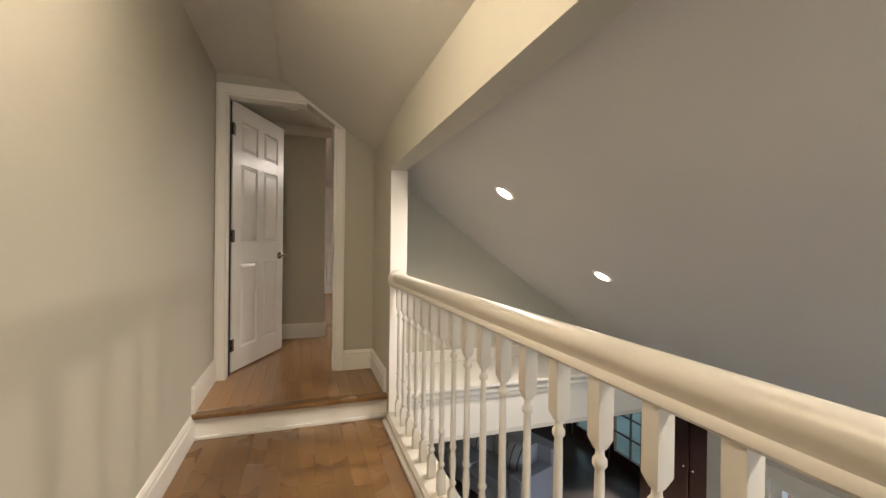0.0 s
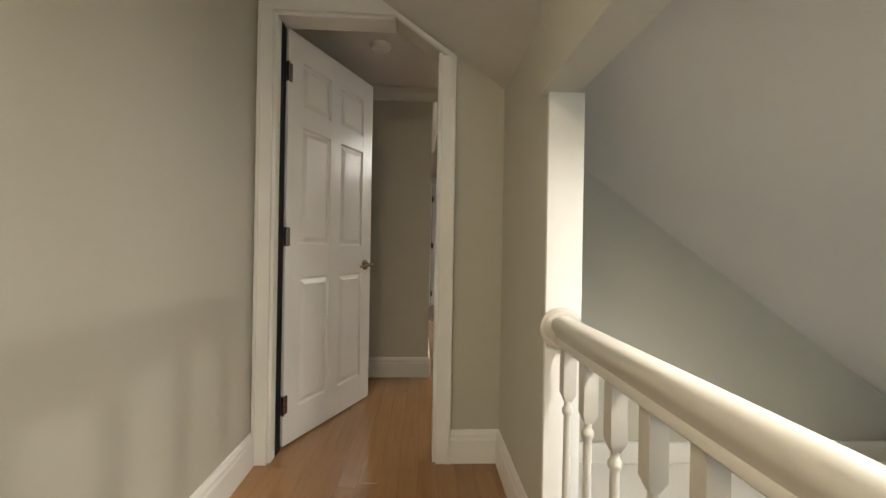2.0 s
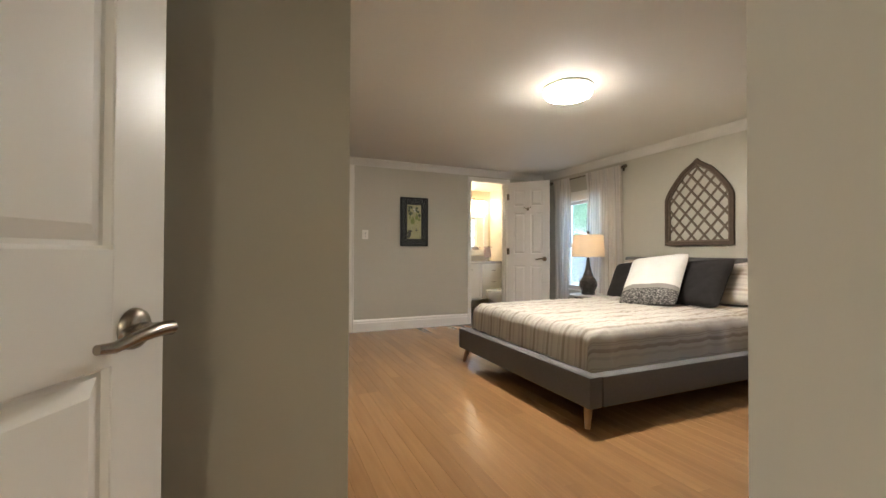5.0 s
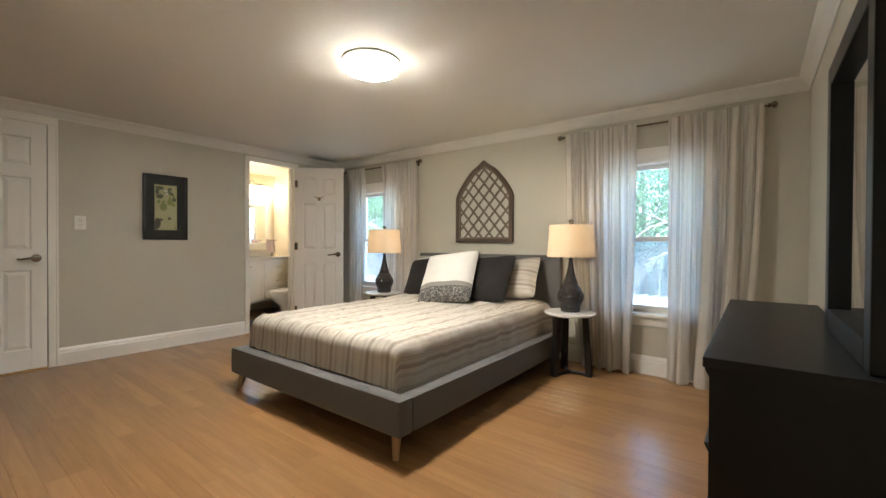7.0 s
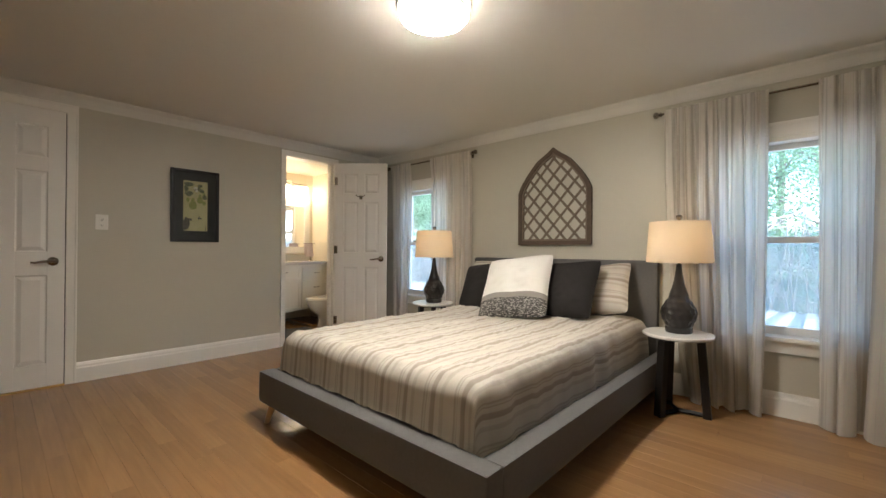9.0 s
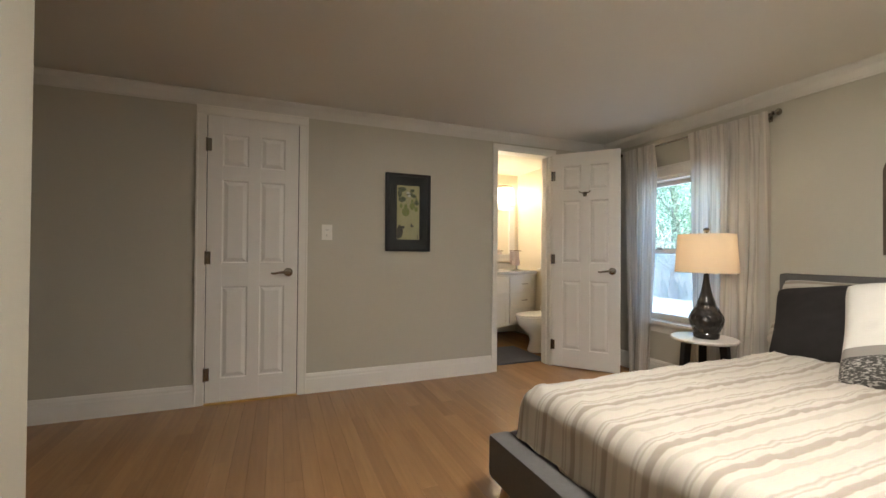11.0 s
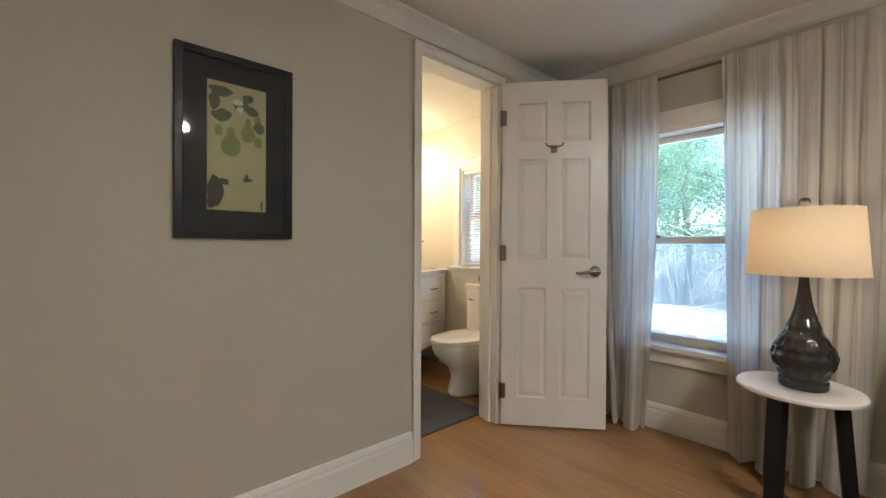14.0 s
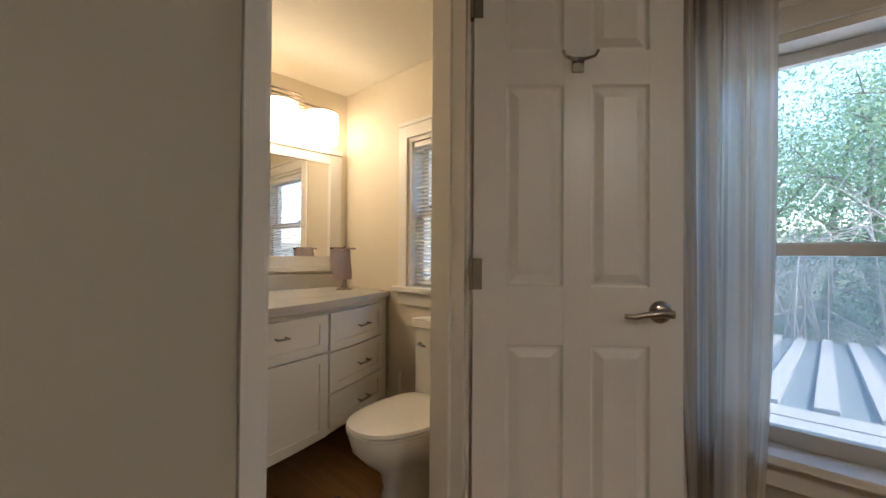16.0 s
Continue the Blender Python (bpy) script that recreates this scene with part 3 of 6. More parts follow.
six_panel_door("door_1", "white six-panel hall door standing half open", 0.762, pose(-0.432, 3.212, 0.012, 0, 0, 65.2))
six_panel_door("door_2", "white six-panel closet door, closed", 0.604, pose(0.384, 8.212, 0.014), levers=(-1,))
six_panel_door("door_3", "white six-panel bathroom door standing wide open", 0.603, pose(3.310, 8.195, 0.012, 0, 0, -49.0))
bm = bmesh.new()
box(bm, (0.378, 8.205, -0.004), (0.994, 8.25, 0.008), 0.003)
setting("threshold_closet", bm, material("raw_pine_threshold", (0.55, 0.30, 0.07), 0.5, vary=0.15, scale=30), "raw pine strip under the closet door", "threshold")
# closet closed off behind its door
bm = bmesh.new()
box(bm, (0.37, 8.252, 0.0), (1.0, 8.262, 2.05))
setting("closet_back", bm, DARKGAP, "dark board closing the closet behind its door", "wall")

hook = thing("coat_hook", "brushed nickel double hook on the bathroom door", "hook", pose(3.310, 8.195, 0.012, 0, 0, -49.0) @ pose(0.30, 0.0, 1.63))
bm = bmesh.new()
box(bm, (-0.017, -0.012, -0.022), (0.017, -0.0005, 0.022), 0.003)
part("hook_plate", bm, NICKEL, hook)
for sx in (-1, 1):
    bm = bmesh.new()
    tube(bm, [(sx * 0.004, -0.012, 0.010), (sx * 0.022, -0.026, 0.010), (sx * 0.042, -0.032, 0.014), (sx * 0.050, -0.034, 0.030)], [0.006, 0.005, 0.0045, 0.005], 8)
    part("prong", bm, NICKEL, hook, "", True)

# ---- windows ----


def screen_mesh():
    """Woven screen: mostly open, the rest pale wire tinted blue to paint in haze."""
    m = translucent("hazy_screen_wire", (0.46, 0.60, 0.66), 0.35, 0.0)
    n, l = m.node_tree.nodes, m.node_tree.links
    clear = n.new("ShaderNodeBsdfTransparent")
    mx = n.new("ShaderNodeMixShader")
    mx.inputs[0].default_value = 0.66
    old = n["Material Output"].inputs["Surface"].links[0].from_socket
    l.new(old, mx.inputs[1])
    l.new(clear.outputs[0], mx.inputs[2])
    l.new(mx.outputs[0], n["Material Output"].inputs["Surface"])
    return m


SCREEN = screen_mesh()


def window(name, lo, hi, z0, z1, meet, label, blind=False):
    """A double-hung window in the window wall, with casing, sill and apron on the room side."""
    w = thing(name, label, "window", pose(EX, 0, 0), kind="structure")
    c = 0.072
    bm = bmesh.new()
    for a, b in ((lo - c, lo), (hi, hi + c)):
        box(bm, (-0.022, a, z0), (-0.007, b, z1 + c), 0.003)
    box(bm, (-0.022, lo, z1), (-0.007, hi, z1 + c), 0.003)
    box(bm, (-0.03, lo - c, z1 + c), (-0.007, hi + c, z1 + c + 0.022), 0.004)
    part("casing", bm, TRIM, w)
    bm = bmesh.new()
    box(bm, (-0.055, lo - c - 0.02, z0 - 0.024), (0.06, hi + c + 0.02, z0 + 0.004), 0.005)
    part("window_sill", bm, TRIM, w)
    bm = bmesh.new()
    box(bm, (-0.020, lo - c, z0 - 0.10), (-0.007, hi + c, z0 - 0.024), 0.003)
    part("apron", bm, TRIM, w)
    bm = bmesh.new()
    for a, b in ((lo, lo + 0.025), (hi - 0.025, hi)):
        box(bm, (-0.006, a, z0), (0.15, b, z1))
    box(bm, (-0.006, lo + 0.025, z1 - 0.025), (0.15, hi - 0.025, z1))
    box(bm, (0.06, lo + 0.025, z0), (0.15, hi - 0.025, z0 + 0.02))
    part("window_frame", bm, TRIM, w)
    for x, za, zb, nm in ((0.055, z0 + 0.005, meet + 0.018, "lower_sash"), (0.092, meet - 0.018, z1 - 0.026, "upper_sash")):
        bm = bmesh.new()
        f = 0.042
        box(bm, (x, lo + 0.026, za), (x + 0.034, lo + 0.026 + f, zb), 0.002)
        box(bm, (x, hi - 0.026 - f, za), (x + 0.034, hi - 0.026, zb), 0.002)
        box(bm, (x, lo + 0.026 + f, za), (x + 0.034, hi - 0.026 - f, za + (f if nm == "upper_sash" else 0.05)), 0.002)
        box(bm, (x, lo + 0.026 + f, zb - 0.036), (x + 0.034, hi - 0.026 - f, zb), 0.002)
        sash = part(nm, bm, TRIM, w)
        bm = bmesh.new()
        box(bm, (x + 0.014, lo + 0.06, za + 0.03), (x + 0.018, hi - 0.06, zb - 0.03))
        pane = part("pane", bm, GLASS, sash)
        pane.visible_shadow = False
    bm = bmesh.new()
    box(bm, (0.04, (lo + hi) / 2 + 0.18, meet + 0.018), (0.07, (lo + hi) / 2 + 0.23, meet + 0.03), 0.003)
    tube(bm, [(0.05, (lo + hi) / 2 + 0.20, meet + 0.03), (0.03, (lo + hi) / 2 + 0.235, meet + 0.036)], 0.005, 8)
    part("sash_lock", bm, material(name + "_lock", (0.3, 0.27, 0.24), 0.35, 1.0), w, "bronze sash lock")
    if not blind:
        bm = bmesh.new()
        box(bm, (0.136, lo + 0.03, z0 + 0.024), (0.1365, hi - 0.03, meet + 0.01))
        part("insect_screen", bm, SCREEN, w, "fine insect screen tinted to add window haze")
        bm = bmesh.new()
        box(bm, (0.15, lo - 0.03, z0 - 0.03), (0.235, hi + 0.03, z0 + 0.004), 0.004)
        part("outer_sill", bm, TRIM, w)
    if blind:
        bm = bmesh.new()
        box(bm, (0.008, lo + 0.028, z1 - 0.055), (0.045, hi - 0.028, z1 - 0.027), 0.003)
        bl = part("blind_rail", bm, TRIM, w, "white blind head rail")
        z = z1 - 0.07
        while z > z0 + 0.02:
            bm = bmesh.new()
            vs = box(bm, (-0.012, lo + 0.03, -0.0007), (0.012, hi - 0.03, 0.0007))
            bmesh.ops.transform(bm, matrix=Matrix.Translation((0.026, 0, z)) @ Matrix.Rotation(radians(-32), 4, "Y"), verts=bm.verts)
            part("slat", bm, TRIM, bl)
            z -= 0.022
    return w


window("window_1", *W1, 0.50, 1.76, 1.11, "white double-hung bedroom window beside the bathroom door")
window("window_2", *W2, 0.50, 1.76, 1.11, "white double-hung bedroom window beside the dresser")
window("window_3", *WB, 0.895, 1.765, 1.328, "white double-hung bathroom window with lowered slat blind", True)


def curtain(lo, hi, top, foot_lo, foot_hi, seed, x=EX - 0.068, amp=0.031, label="sheer striped linen curtain hanging to the floor"):
    """One gathered panel from (lo, hi) at the rod to (foot_lo, foot_hi) at the floor."""
    rnd = random.Random(seed)
    bm = bmesh.new()
    uvl = bm.loops.layers.uv.new("UVMap")
    nu, nv = 110, 44
    folds = max(4, round((hi - lo) / 0.070))
    ph = [rnd.uniform(0, 6.28) for _ in range(4)]
    grid = []
    for j in range(nv + 1):
        v = j / nv
        row = []
        for i in range(nu + 1):
            u = i / nu
            k = v ** 2.2
            y = (lo + (hi - lo) * u) * (1 - k) + (foot_lo + (foot_hi - foot_lo) * u) * k
            drift = 0.55 * noise.noise(Vector((u * 4.0, seed, 0.35 * v)))
            phase = 2 * math.pi * (folds * u + drift) + ph[0]
            wide_fold = 2 * math.pi * (folds * 0.45 * u + 0.5 * noise.noise(Vector((u * 2.5, seed + 9, 0.6 * v)))) + ph[1]
            strong = 0.45 + 0.75 * abs(noise.noise(Vector((u * 5.0, seed + 4, 0.3 * v))))
            dx = amp * (0.75 + 0.5 * v) * strong * math.sin(phase) * (1 - 0.45 * v) + amp * 1.5 * v * math.sin(wide_fold)
            dx += 0.006 * math.sin(2.6 * phase + ph[2]) * (1 - 0.6 * v)
            head = max(0.0, 1 - v / 0.10)          # gathered rod pocket
            dx = dx * (1 - 0.72 * head) + head * (0.004 * math.sin(2.2 * phase) - 0.017)
            dx += 0.004 * noise.noise(Vector((u * 16, v * 5, seed)))
            dx -= 0.045 * k * (0.3 + 0.7 * math.sin(math.pi * u))
            y += 0.012 * math.cos(phase) * (0.4 + v) + 0.012 * k * math.cos(wide_fold)
            z = top * (1 - v) + 0.010 * v + 0.014 * math.sin(wide_fold) * v ** 8 + 0.010 * v ** 8
            row.append(bm.verts.new((x + dx, y, z)))
        grid.append(row)
    wide = (hi - lo) * 1.9
    for j in range(nv):
        for i in range(nu):
            f = bm.faces.new((grid[j][i], grid[j][i + 1], grid[j + 1][i + 1], grid[j + 1][i]))
            for lp, (ii, jj) in zip(f.loops, ((i, j), (i + 1, j), (i + 1, j + 1), (i, j + 1))):
                lp[uvl].uv = (ii / nu * wide, jj / nv * 2.0)
    c = thing("curtain", label, "curtain", pose(0, 0, 0), "bedroom curtains")
    ob = part("panel", bm, CURTAIN, c, "", True)
    return c


def rod(lo, hi):
    r = thing("curtain_rod", "brushed nickel curtain rod with round finials", "curtain rod", pose(EX - 0.065, 0, 2.035), "curtain rods")
    bm = bmesh.new()
    tube(bm, [(0, lo, 0), (0, hi, 0)], 0.008, 10)
    part("pole", bm, NICKEL, r, "", True)
    for y, sg in ((lo, -1), (hi, 1)):
        bm = bmesh.new()
        lathe(bm, [(0.009, 0.0), (0.017, 0.004), (0.017, 0.010), (0.009, 0.014), (0.02, 0.026), (0.024, 0.038), (0.02, 0.05), (0.0, 0.058)], 14)
        bmesh.ops.transform(bm, matrix=Matrix.Translation((0, y, 0)) @ Matrix.Rotation(radians(-90 * sg), 4, "X"), verts=bm.verts)
        part("finial", bm, NICKEL, r, "", True)
        bm = bmesh.new()
        box(bm, (-0.006, y - sg * 0.04 - 0.006, -0.014), (0.058, y - sg * 0.04 + 0.006, -0.006))
        box(bm, (0.052, y - sg * 0.04 - 0.012, -0.04), (0.064, y - sg * 0.04 + 0.012, 0.015), 0.003)
        part("bracket", bm, NICKEL, r)
    return r


rod(3.43, 4.88)
rod(6.64, 7.93)
curtain(4.265, 4.86, 2.055, 4.30, 4.72, 3)
curtain(3.45, 4.04, 2.055, 3.55, 4.03, 5)
curtain(7.545, 7.90, 2.055, 7.60, 7.80, 7)
curtain(6.66, 7.235, 2.055, 6.70, 7.20, 9)

# ---- bed ----
bed = thing("bed", "grey upholstered platform bed with splayed wooden legs", "bed", pose(0, 0, 0))
BX0, BX1, BY0, BY1 = 1.70, 3.90, 4.82, 6.50
for nm, a, b in (("foot_rail", (BX0, BY0, 0.125), (BX0 + 0.10, BY1, 0.305)), ("side_rail", (BX0 + 0.10, BY0, 0.125), (BX1, BY0 + 0.09, 0.302)), ("side_rail", (BX0 + 0.10, BY1 - 0.09, 0.125), (BX1, BY1, 0.302))):
    bm = bmesh.new()
    box(bm, a, b, 0.022)
    part(nm, bm, GREY_CLOTH, bed, "", True)
bm = bmesh.new()
box(bm, (BX0 + 0.09, BY0 + 0.08, 0.15), (BX1, BY1 - 0.08, 0.235))
part("slat_base", bm, GREY_CLOTH, bed)
bm = bmesh.new()
box(bm, (BX1 - 0.005, 4.90, 0.12), (EX - 0.012, 6.59, 0.965), 0.02)
part("headboard", bm, GREY_CLOTH, bed, "plain grey upholstered headboard", True)
for x, y, sx, sy in ((1.765, 4.90, -1, -1), (1.765, 6.42, -1, 1), (3.80, 4.92, 1, -1), (3.80, 6.40, 1, 1)):
    bm = bmesh.new()
    tube(bm, [(x + sx * 0.035, y + sy * 0.03, 0.0), (x, y, 0.14)], [0.015, 0.027], 14)
    part("leg", bm, LEG_WOOD, bed, "tapered pale wooden leg", True)
bm = bmesh.new()
box(bm, (BX0 + 0.22, BY0 + 0.20, 0.236), (BX1 - 0.01, BY1 - 0.16, 0.49), 0.05)
tagged(part("mattress", bm, material("mattress_ticking", (0.7, 0.68, 0.64), 0.9), None, "", True), "thick pale mattress on the grey bed frame", "mattress")


def duvet():
    """Cover over the mattress that drops at the foot and both sides, rumpled, with stripes along the bed."""
    bm = bmesh.new()
    uvl = bm.loops.layers.uv.new("UVMap")
    x0, x1, y0, y1, top = 1.805, 3.80, 4.945, 6.415, 0.535
    drop = 0.27
    na, nb = 170, 170
    span_x = (x1 - x0) + drop
    span_y = (y1 - y0) + 2 * drop
    r = 0.085

    def bend(s, inner):
        """How far out and down a strip lies that goes s past an edge rounded by r."""
        if s <= 0:
            return s, 0.0
        arc = r * math.pi / 2
        if s < arc:
            a = s / r
            return r * math.sin(a), r * (1 - math.cos(a))
        return r + 0.06 * (s - arc), r + (s - arc)
    grid = []
    for i in range(na + 1):
        row = []
        for j in range(nb + 1):
            sx = span_x * i / na            # from the head towards the foot
            sy = span_y * j / nb - drop
            ox, dzx = bend(sx - (x1 - x0 - r), r)
            x = x1 - min(sx, x1 - x0 - r) - max(ox, 0)
            if sy < r:
                o, dzy = bend(r - sy, r)
                y = y0 + r - max(o, 0)
            elif sy > (y1 - y0) - r:
                o, dzy = bend(sy - (y1 - y0 - r), r)
                y = y1 - r + max(o, 0)
            else:
                y, dzy = y0 + sy, 0.0
            d = math.hypot(dzx, dzy) if dzx and dzy else max(dzx, dzy)
            p = Vector((x * 2.2, y * 6.5, 0.0))
            lump = 0.010 * noise.noise(p * 0.6) + 0.006 * noise.noise(p * 2.7 + Vector((3, 1, 0)))
            crease = 0.006 * abs(noise.noise(Vector((x * 9, y * 4, 5.0)))) + 0.0035 * noise.noise(Vector((x * 26, y * 20, 2))) + 0.007 * (1 - abs(noise.noise(Vector((x * 5 + y * 3, y * 11 - x * 4, 8.0))))) ** 6 + 0.0025 * noise.noise(Vector((x * 50, y * 44, 3)))
            z = top - d + lump + crease
            swell = 0.03 * math.exp(-((x - 3.55) / 0.28) ** 2) * (1 if dzy == 0 else 0.4)
            z += swell
            fold = min(1.0, d / 0.12)
            wave = 0.009 * math.sin(x * 17 + 2.5 * noise.noise(Vector((x * 2, y, 1)))) + 0.012 * noise.noise(Vector((x * 8, y * 8, z * 3)))
            if sy < r:
                y -= fold * wave
            elif sy > (y1 - y0) - r:
                y += fold * wave
            if dzx > 0:
                x -= fold * (0.006 * math.sin(y * 11 + 2 * noise.noise(Vector((y * 3, 0, 4)))) + 0.008 * noise.noise(Vector((x * 8, y * 9, z * 4))))
            low = 0.262 if (x > BX0 + 0.1) else 0.30
            z = max(z, low + 0.012 * noise.noise(Vector((x * 12, y * 12, 0))) + 0.012)
            x = max(x, 1.745)
            y = min(max(y, 4.862), 6.472)
            row.append((bm.verts.new((x, y, z)), (span_y * j / nb, sx)))
        grid.append(row)
    for i in range(na):
        for j in range(nb):
            q = (grid[i][j], grid[i][j + 1], grid[i + 1][j + 1], grid[i + 1][j])
            f = bm.faces.new([v for v, _ in q])
            for lp, (_, uv) in zip(f.loops, q):
                lp[uvl].uv = uv
    return tagged(part("duvet", bm, DUVET, None, "", True), "cream and taupe striped cotton duvet, slightly rumpled", "duvet")


duvet()


def pillow(name, label, w, h, t, m, mat, uv_turn=False, seed=1):
    """A stuffed cushion standing in local xz, thick along y, with pinched corners and a rumpled face."""
    bm = bmesh.new()
    uvl = bm.loops.layers.uv.new("UVMap")
    nn = 36
    off = Vector((seed * 7.3, seed * 3.1, 0))
    faces = []
    for side in (-1, 1):
        g = []
        for i in range(nn + 1):
            row = []
            for j in range(nn + 1):
                u, v = i / nn * 2 - 1, j / nn * 2 - 1
                bow_x = 1 - 0.075 * (1 - v * v)
                bow_z = 1 - 0.075 * (1 - u * u)
                round_off = 1 - 0.075 * abs(u * v) ** 5
                x, z = u * w / 2 * bow_x * round_off, v * h / 2 * bow_z * round_off
                fat = max(0.0, (1 - abs(u) ** 2.6)) ** 0.55 * max(0.0, (1 - abs(v) ** 2.6)) ** 0.55
                n1 = noise.noise(Vector((u * 2.2, v * 2.2, side)) + off) * 0.14 + noise.noise(Vector((u * 6, v * 6, side)) + off) * 0.05
                y = side * (t / 2) * fat * (1 + n1) + side * 0.001
                row.append((bm.verts.new((x, y, z + h / 2)), ((v if uv_turn else u) * 0.5 * (h if uv_turn else w) + 2, (u if uv_turn else v) * 0.3 + 2)))
            g.append(row)
        for i in range(nn):
            for j in range(nn):
                q = (g[i][j], g[i + 1][j], g[i + 1][j + 1], g[i][j + 1])
                f = bm.faces.new([a for a, _ in q])
                for lp, (_, uv) in zip(f.loops, q):
                    lp[uvl].uv = uv
    bmesh.ops.remove_doubles(bm, verts=bm.verts, dist=0.0045)
    ob = part(name, bm, mat, None, "", True)
    ob.matrix_world = m
    return tagged(ob, label, "pillow", "pillows on the bed")


def banded_cloth():
    """White cotton over a speckled charcoal lower band with a grey edge."""
    m = bpy.data.materials.new("banded_pillow_cotton")
    m.use_nodes = True
    n, l = m.node_tree.nodes, m.node_tree.links
    p = n["Principled BSDF"]
    p.inputs["Roughness"].default_value = 0.9
    p.inputs["Specular IOR Level"].default_value = 0.15
    tc = n.new("ShaderNodeTexCoord")
    sep = n.new("ShaderNodeSeparateXYZ")
    l.new(tc.outputs["Object"], sep.inputs[0])
    ramp = n.new("ShaderNodeValToRGB")
    ramp.color_ramp.interpolation = "CONSTANT"
    ramp.color_ramp.elements[0].color = (0.07, 0.065, 0.06, 1)
    ramp.color_ramp.elements[1].position = 0.27
    ramp.color_ramp.elements[1].color = (0.26, 0.24, 0.215, 1)
    e = ramp.color_ramp.elements.new(0.36)
    e.color = (0.67, 0.64, 0.59, 1)
    sc = n.new("ShaderNodeMath")
    sc.operation = "DIVIDE"
    sc.inputs[1].default_value = 0.5
    l.new(sep.outputs[2], sc.inputs[0])
    l.new(sc.outputs[0], ramp.inputs[0])
    mp = n.new("ShaderNodeMapping")
    mp.inputs["Scale"].default_value = (60, 60, 210)
    l.new(tc.outputs["Object"], mp.inputs["Vector"])
    sp = n.new("ShaderNodeTexNoise")
    sp.inputs["Scale"].default_value = 1.0
    sp.inputs["Detail"].default_value = 3
    l.new(mp.outputs[0], sp.inputs["Vector"])
    speck = n.new("ShaderNodeValToRGB")
    speck.color_ramp.elements[0].position, speck.color_ramp.elements[1].position = 0.50, 0.60
    speck.color_ramp.elements[0].color = (0, 0, 0, 1)
    speck.color_ramp.elements[1].color = (0.30, 0.28, 0.26, 1)
    l.new(sp.outputs["Fac"], speck.inputs[0])
    below = n.new("ShaderNodeMath")
    below.operation = "LESS_THAN"
    below.inputs[1].default_value = 0.135
    l.new(sep.outputs[2], below.inputs[0])
    mix = n.new("ShaderNodeMix")
    mix.data_type, mix.blend_type = "RGBA", "ADD"
    l.new(below.outputs[0], mix.inputs[0])
    l.new(ramp.outputs[0], mix.inputs[6])
    l.new(speck.outputs[0], mix.inputs[7])
    l.new(mix.outputs[2], p.inputs["Base Color"])
    b = n.new("ShaderNodeBump")
    b.inputs["Strength"].default_value = 0.35
    b.inputs["Distance"].default_value = 0.003
    l.new(sp.outputs["Fac"], b.inputs["Height"])
    l.new(b.outputs["Normal"], p.inputs["Normal"])
    return m


CHAR = material("charcoal_cotton", (0.026, 0.023, 0.022), 0.9, vary=0.15, scale=30, bump=0.4, bump_scale=500, spec=0.15)


def on_bed(x, y, z, lean, turn):
    """Cushion on its lower edge, leaning back towards the headboard (+x), turned about z."""
    return pose(x, y, z, 0, 0, turn) @ pose(0, 0, 0, -lean, 0, 90 + 180)


pillow("throw_pillow", "square white pillow with a speckled charcoal lower band", 0.56, 0.575, 0.20, on_bed(3.13, 5.67, 0.535, 38, 4) @ pose(0, 0, 0, 0, -9, 0), banded_cloth(), seed=1)
pillow("square_pillow", "square charcoal cotton pillow leaning on the headboard", 0.52, 0.50, 0.17, on_bed(3.35, 5.42, 0.54, 34, -6) @ pose(0, 0, 0, 0, -6, 0), CHAR, seed=2)
pillow("square_pillow", "square charcoal cotton pillow leaning on the headboard", 0.52, 0.50, 0.17, on_bed(3.38, 6.10, 0.535, 38, 4) @ pose(0, 0, 0, 0, -10, 0), CHAR, seed=3)
pillow("bed_pillow", "striped bed pillow propped against the headboard", 0.66, 0.46, 0.20, on_bed(3.56, 5.31, 0.55, 38, -6) @ pose(0, 0, 0, 0, -12, 0), DUVET, True, 4)
pillow("bed_pillow", "striped bed pillow propped against the headboard", 0.66, 0.45, 0.18, on_bed(3.60, 6.18, 0.55, 30, 3), DUVET, True, 5)

# ---- night tables and lamps ----
MARBLE = material("white_tabletop", (0.78, 0.75, 0.71), 0.22, vary=0.05, scale=9)


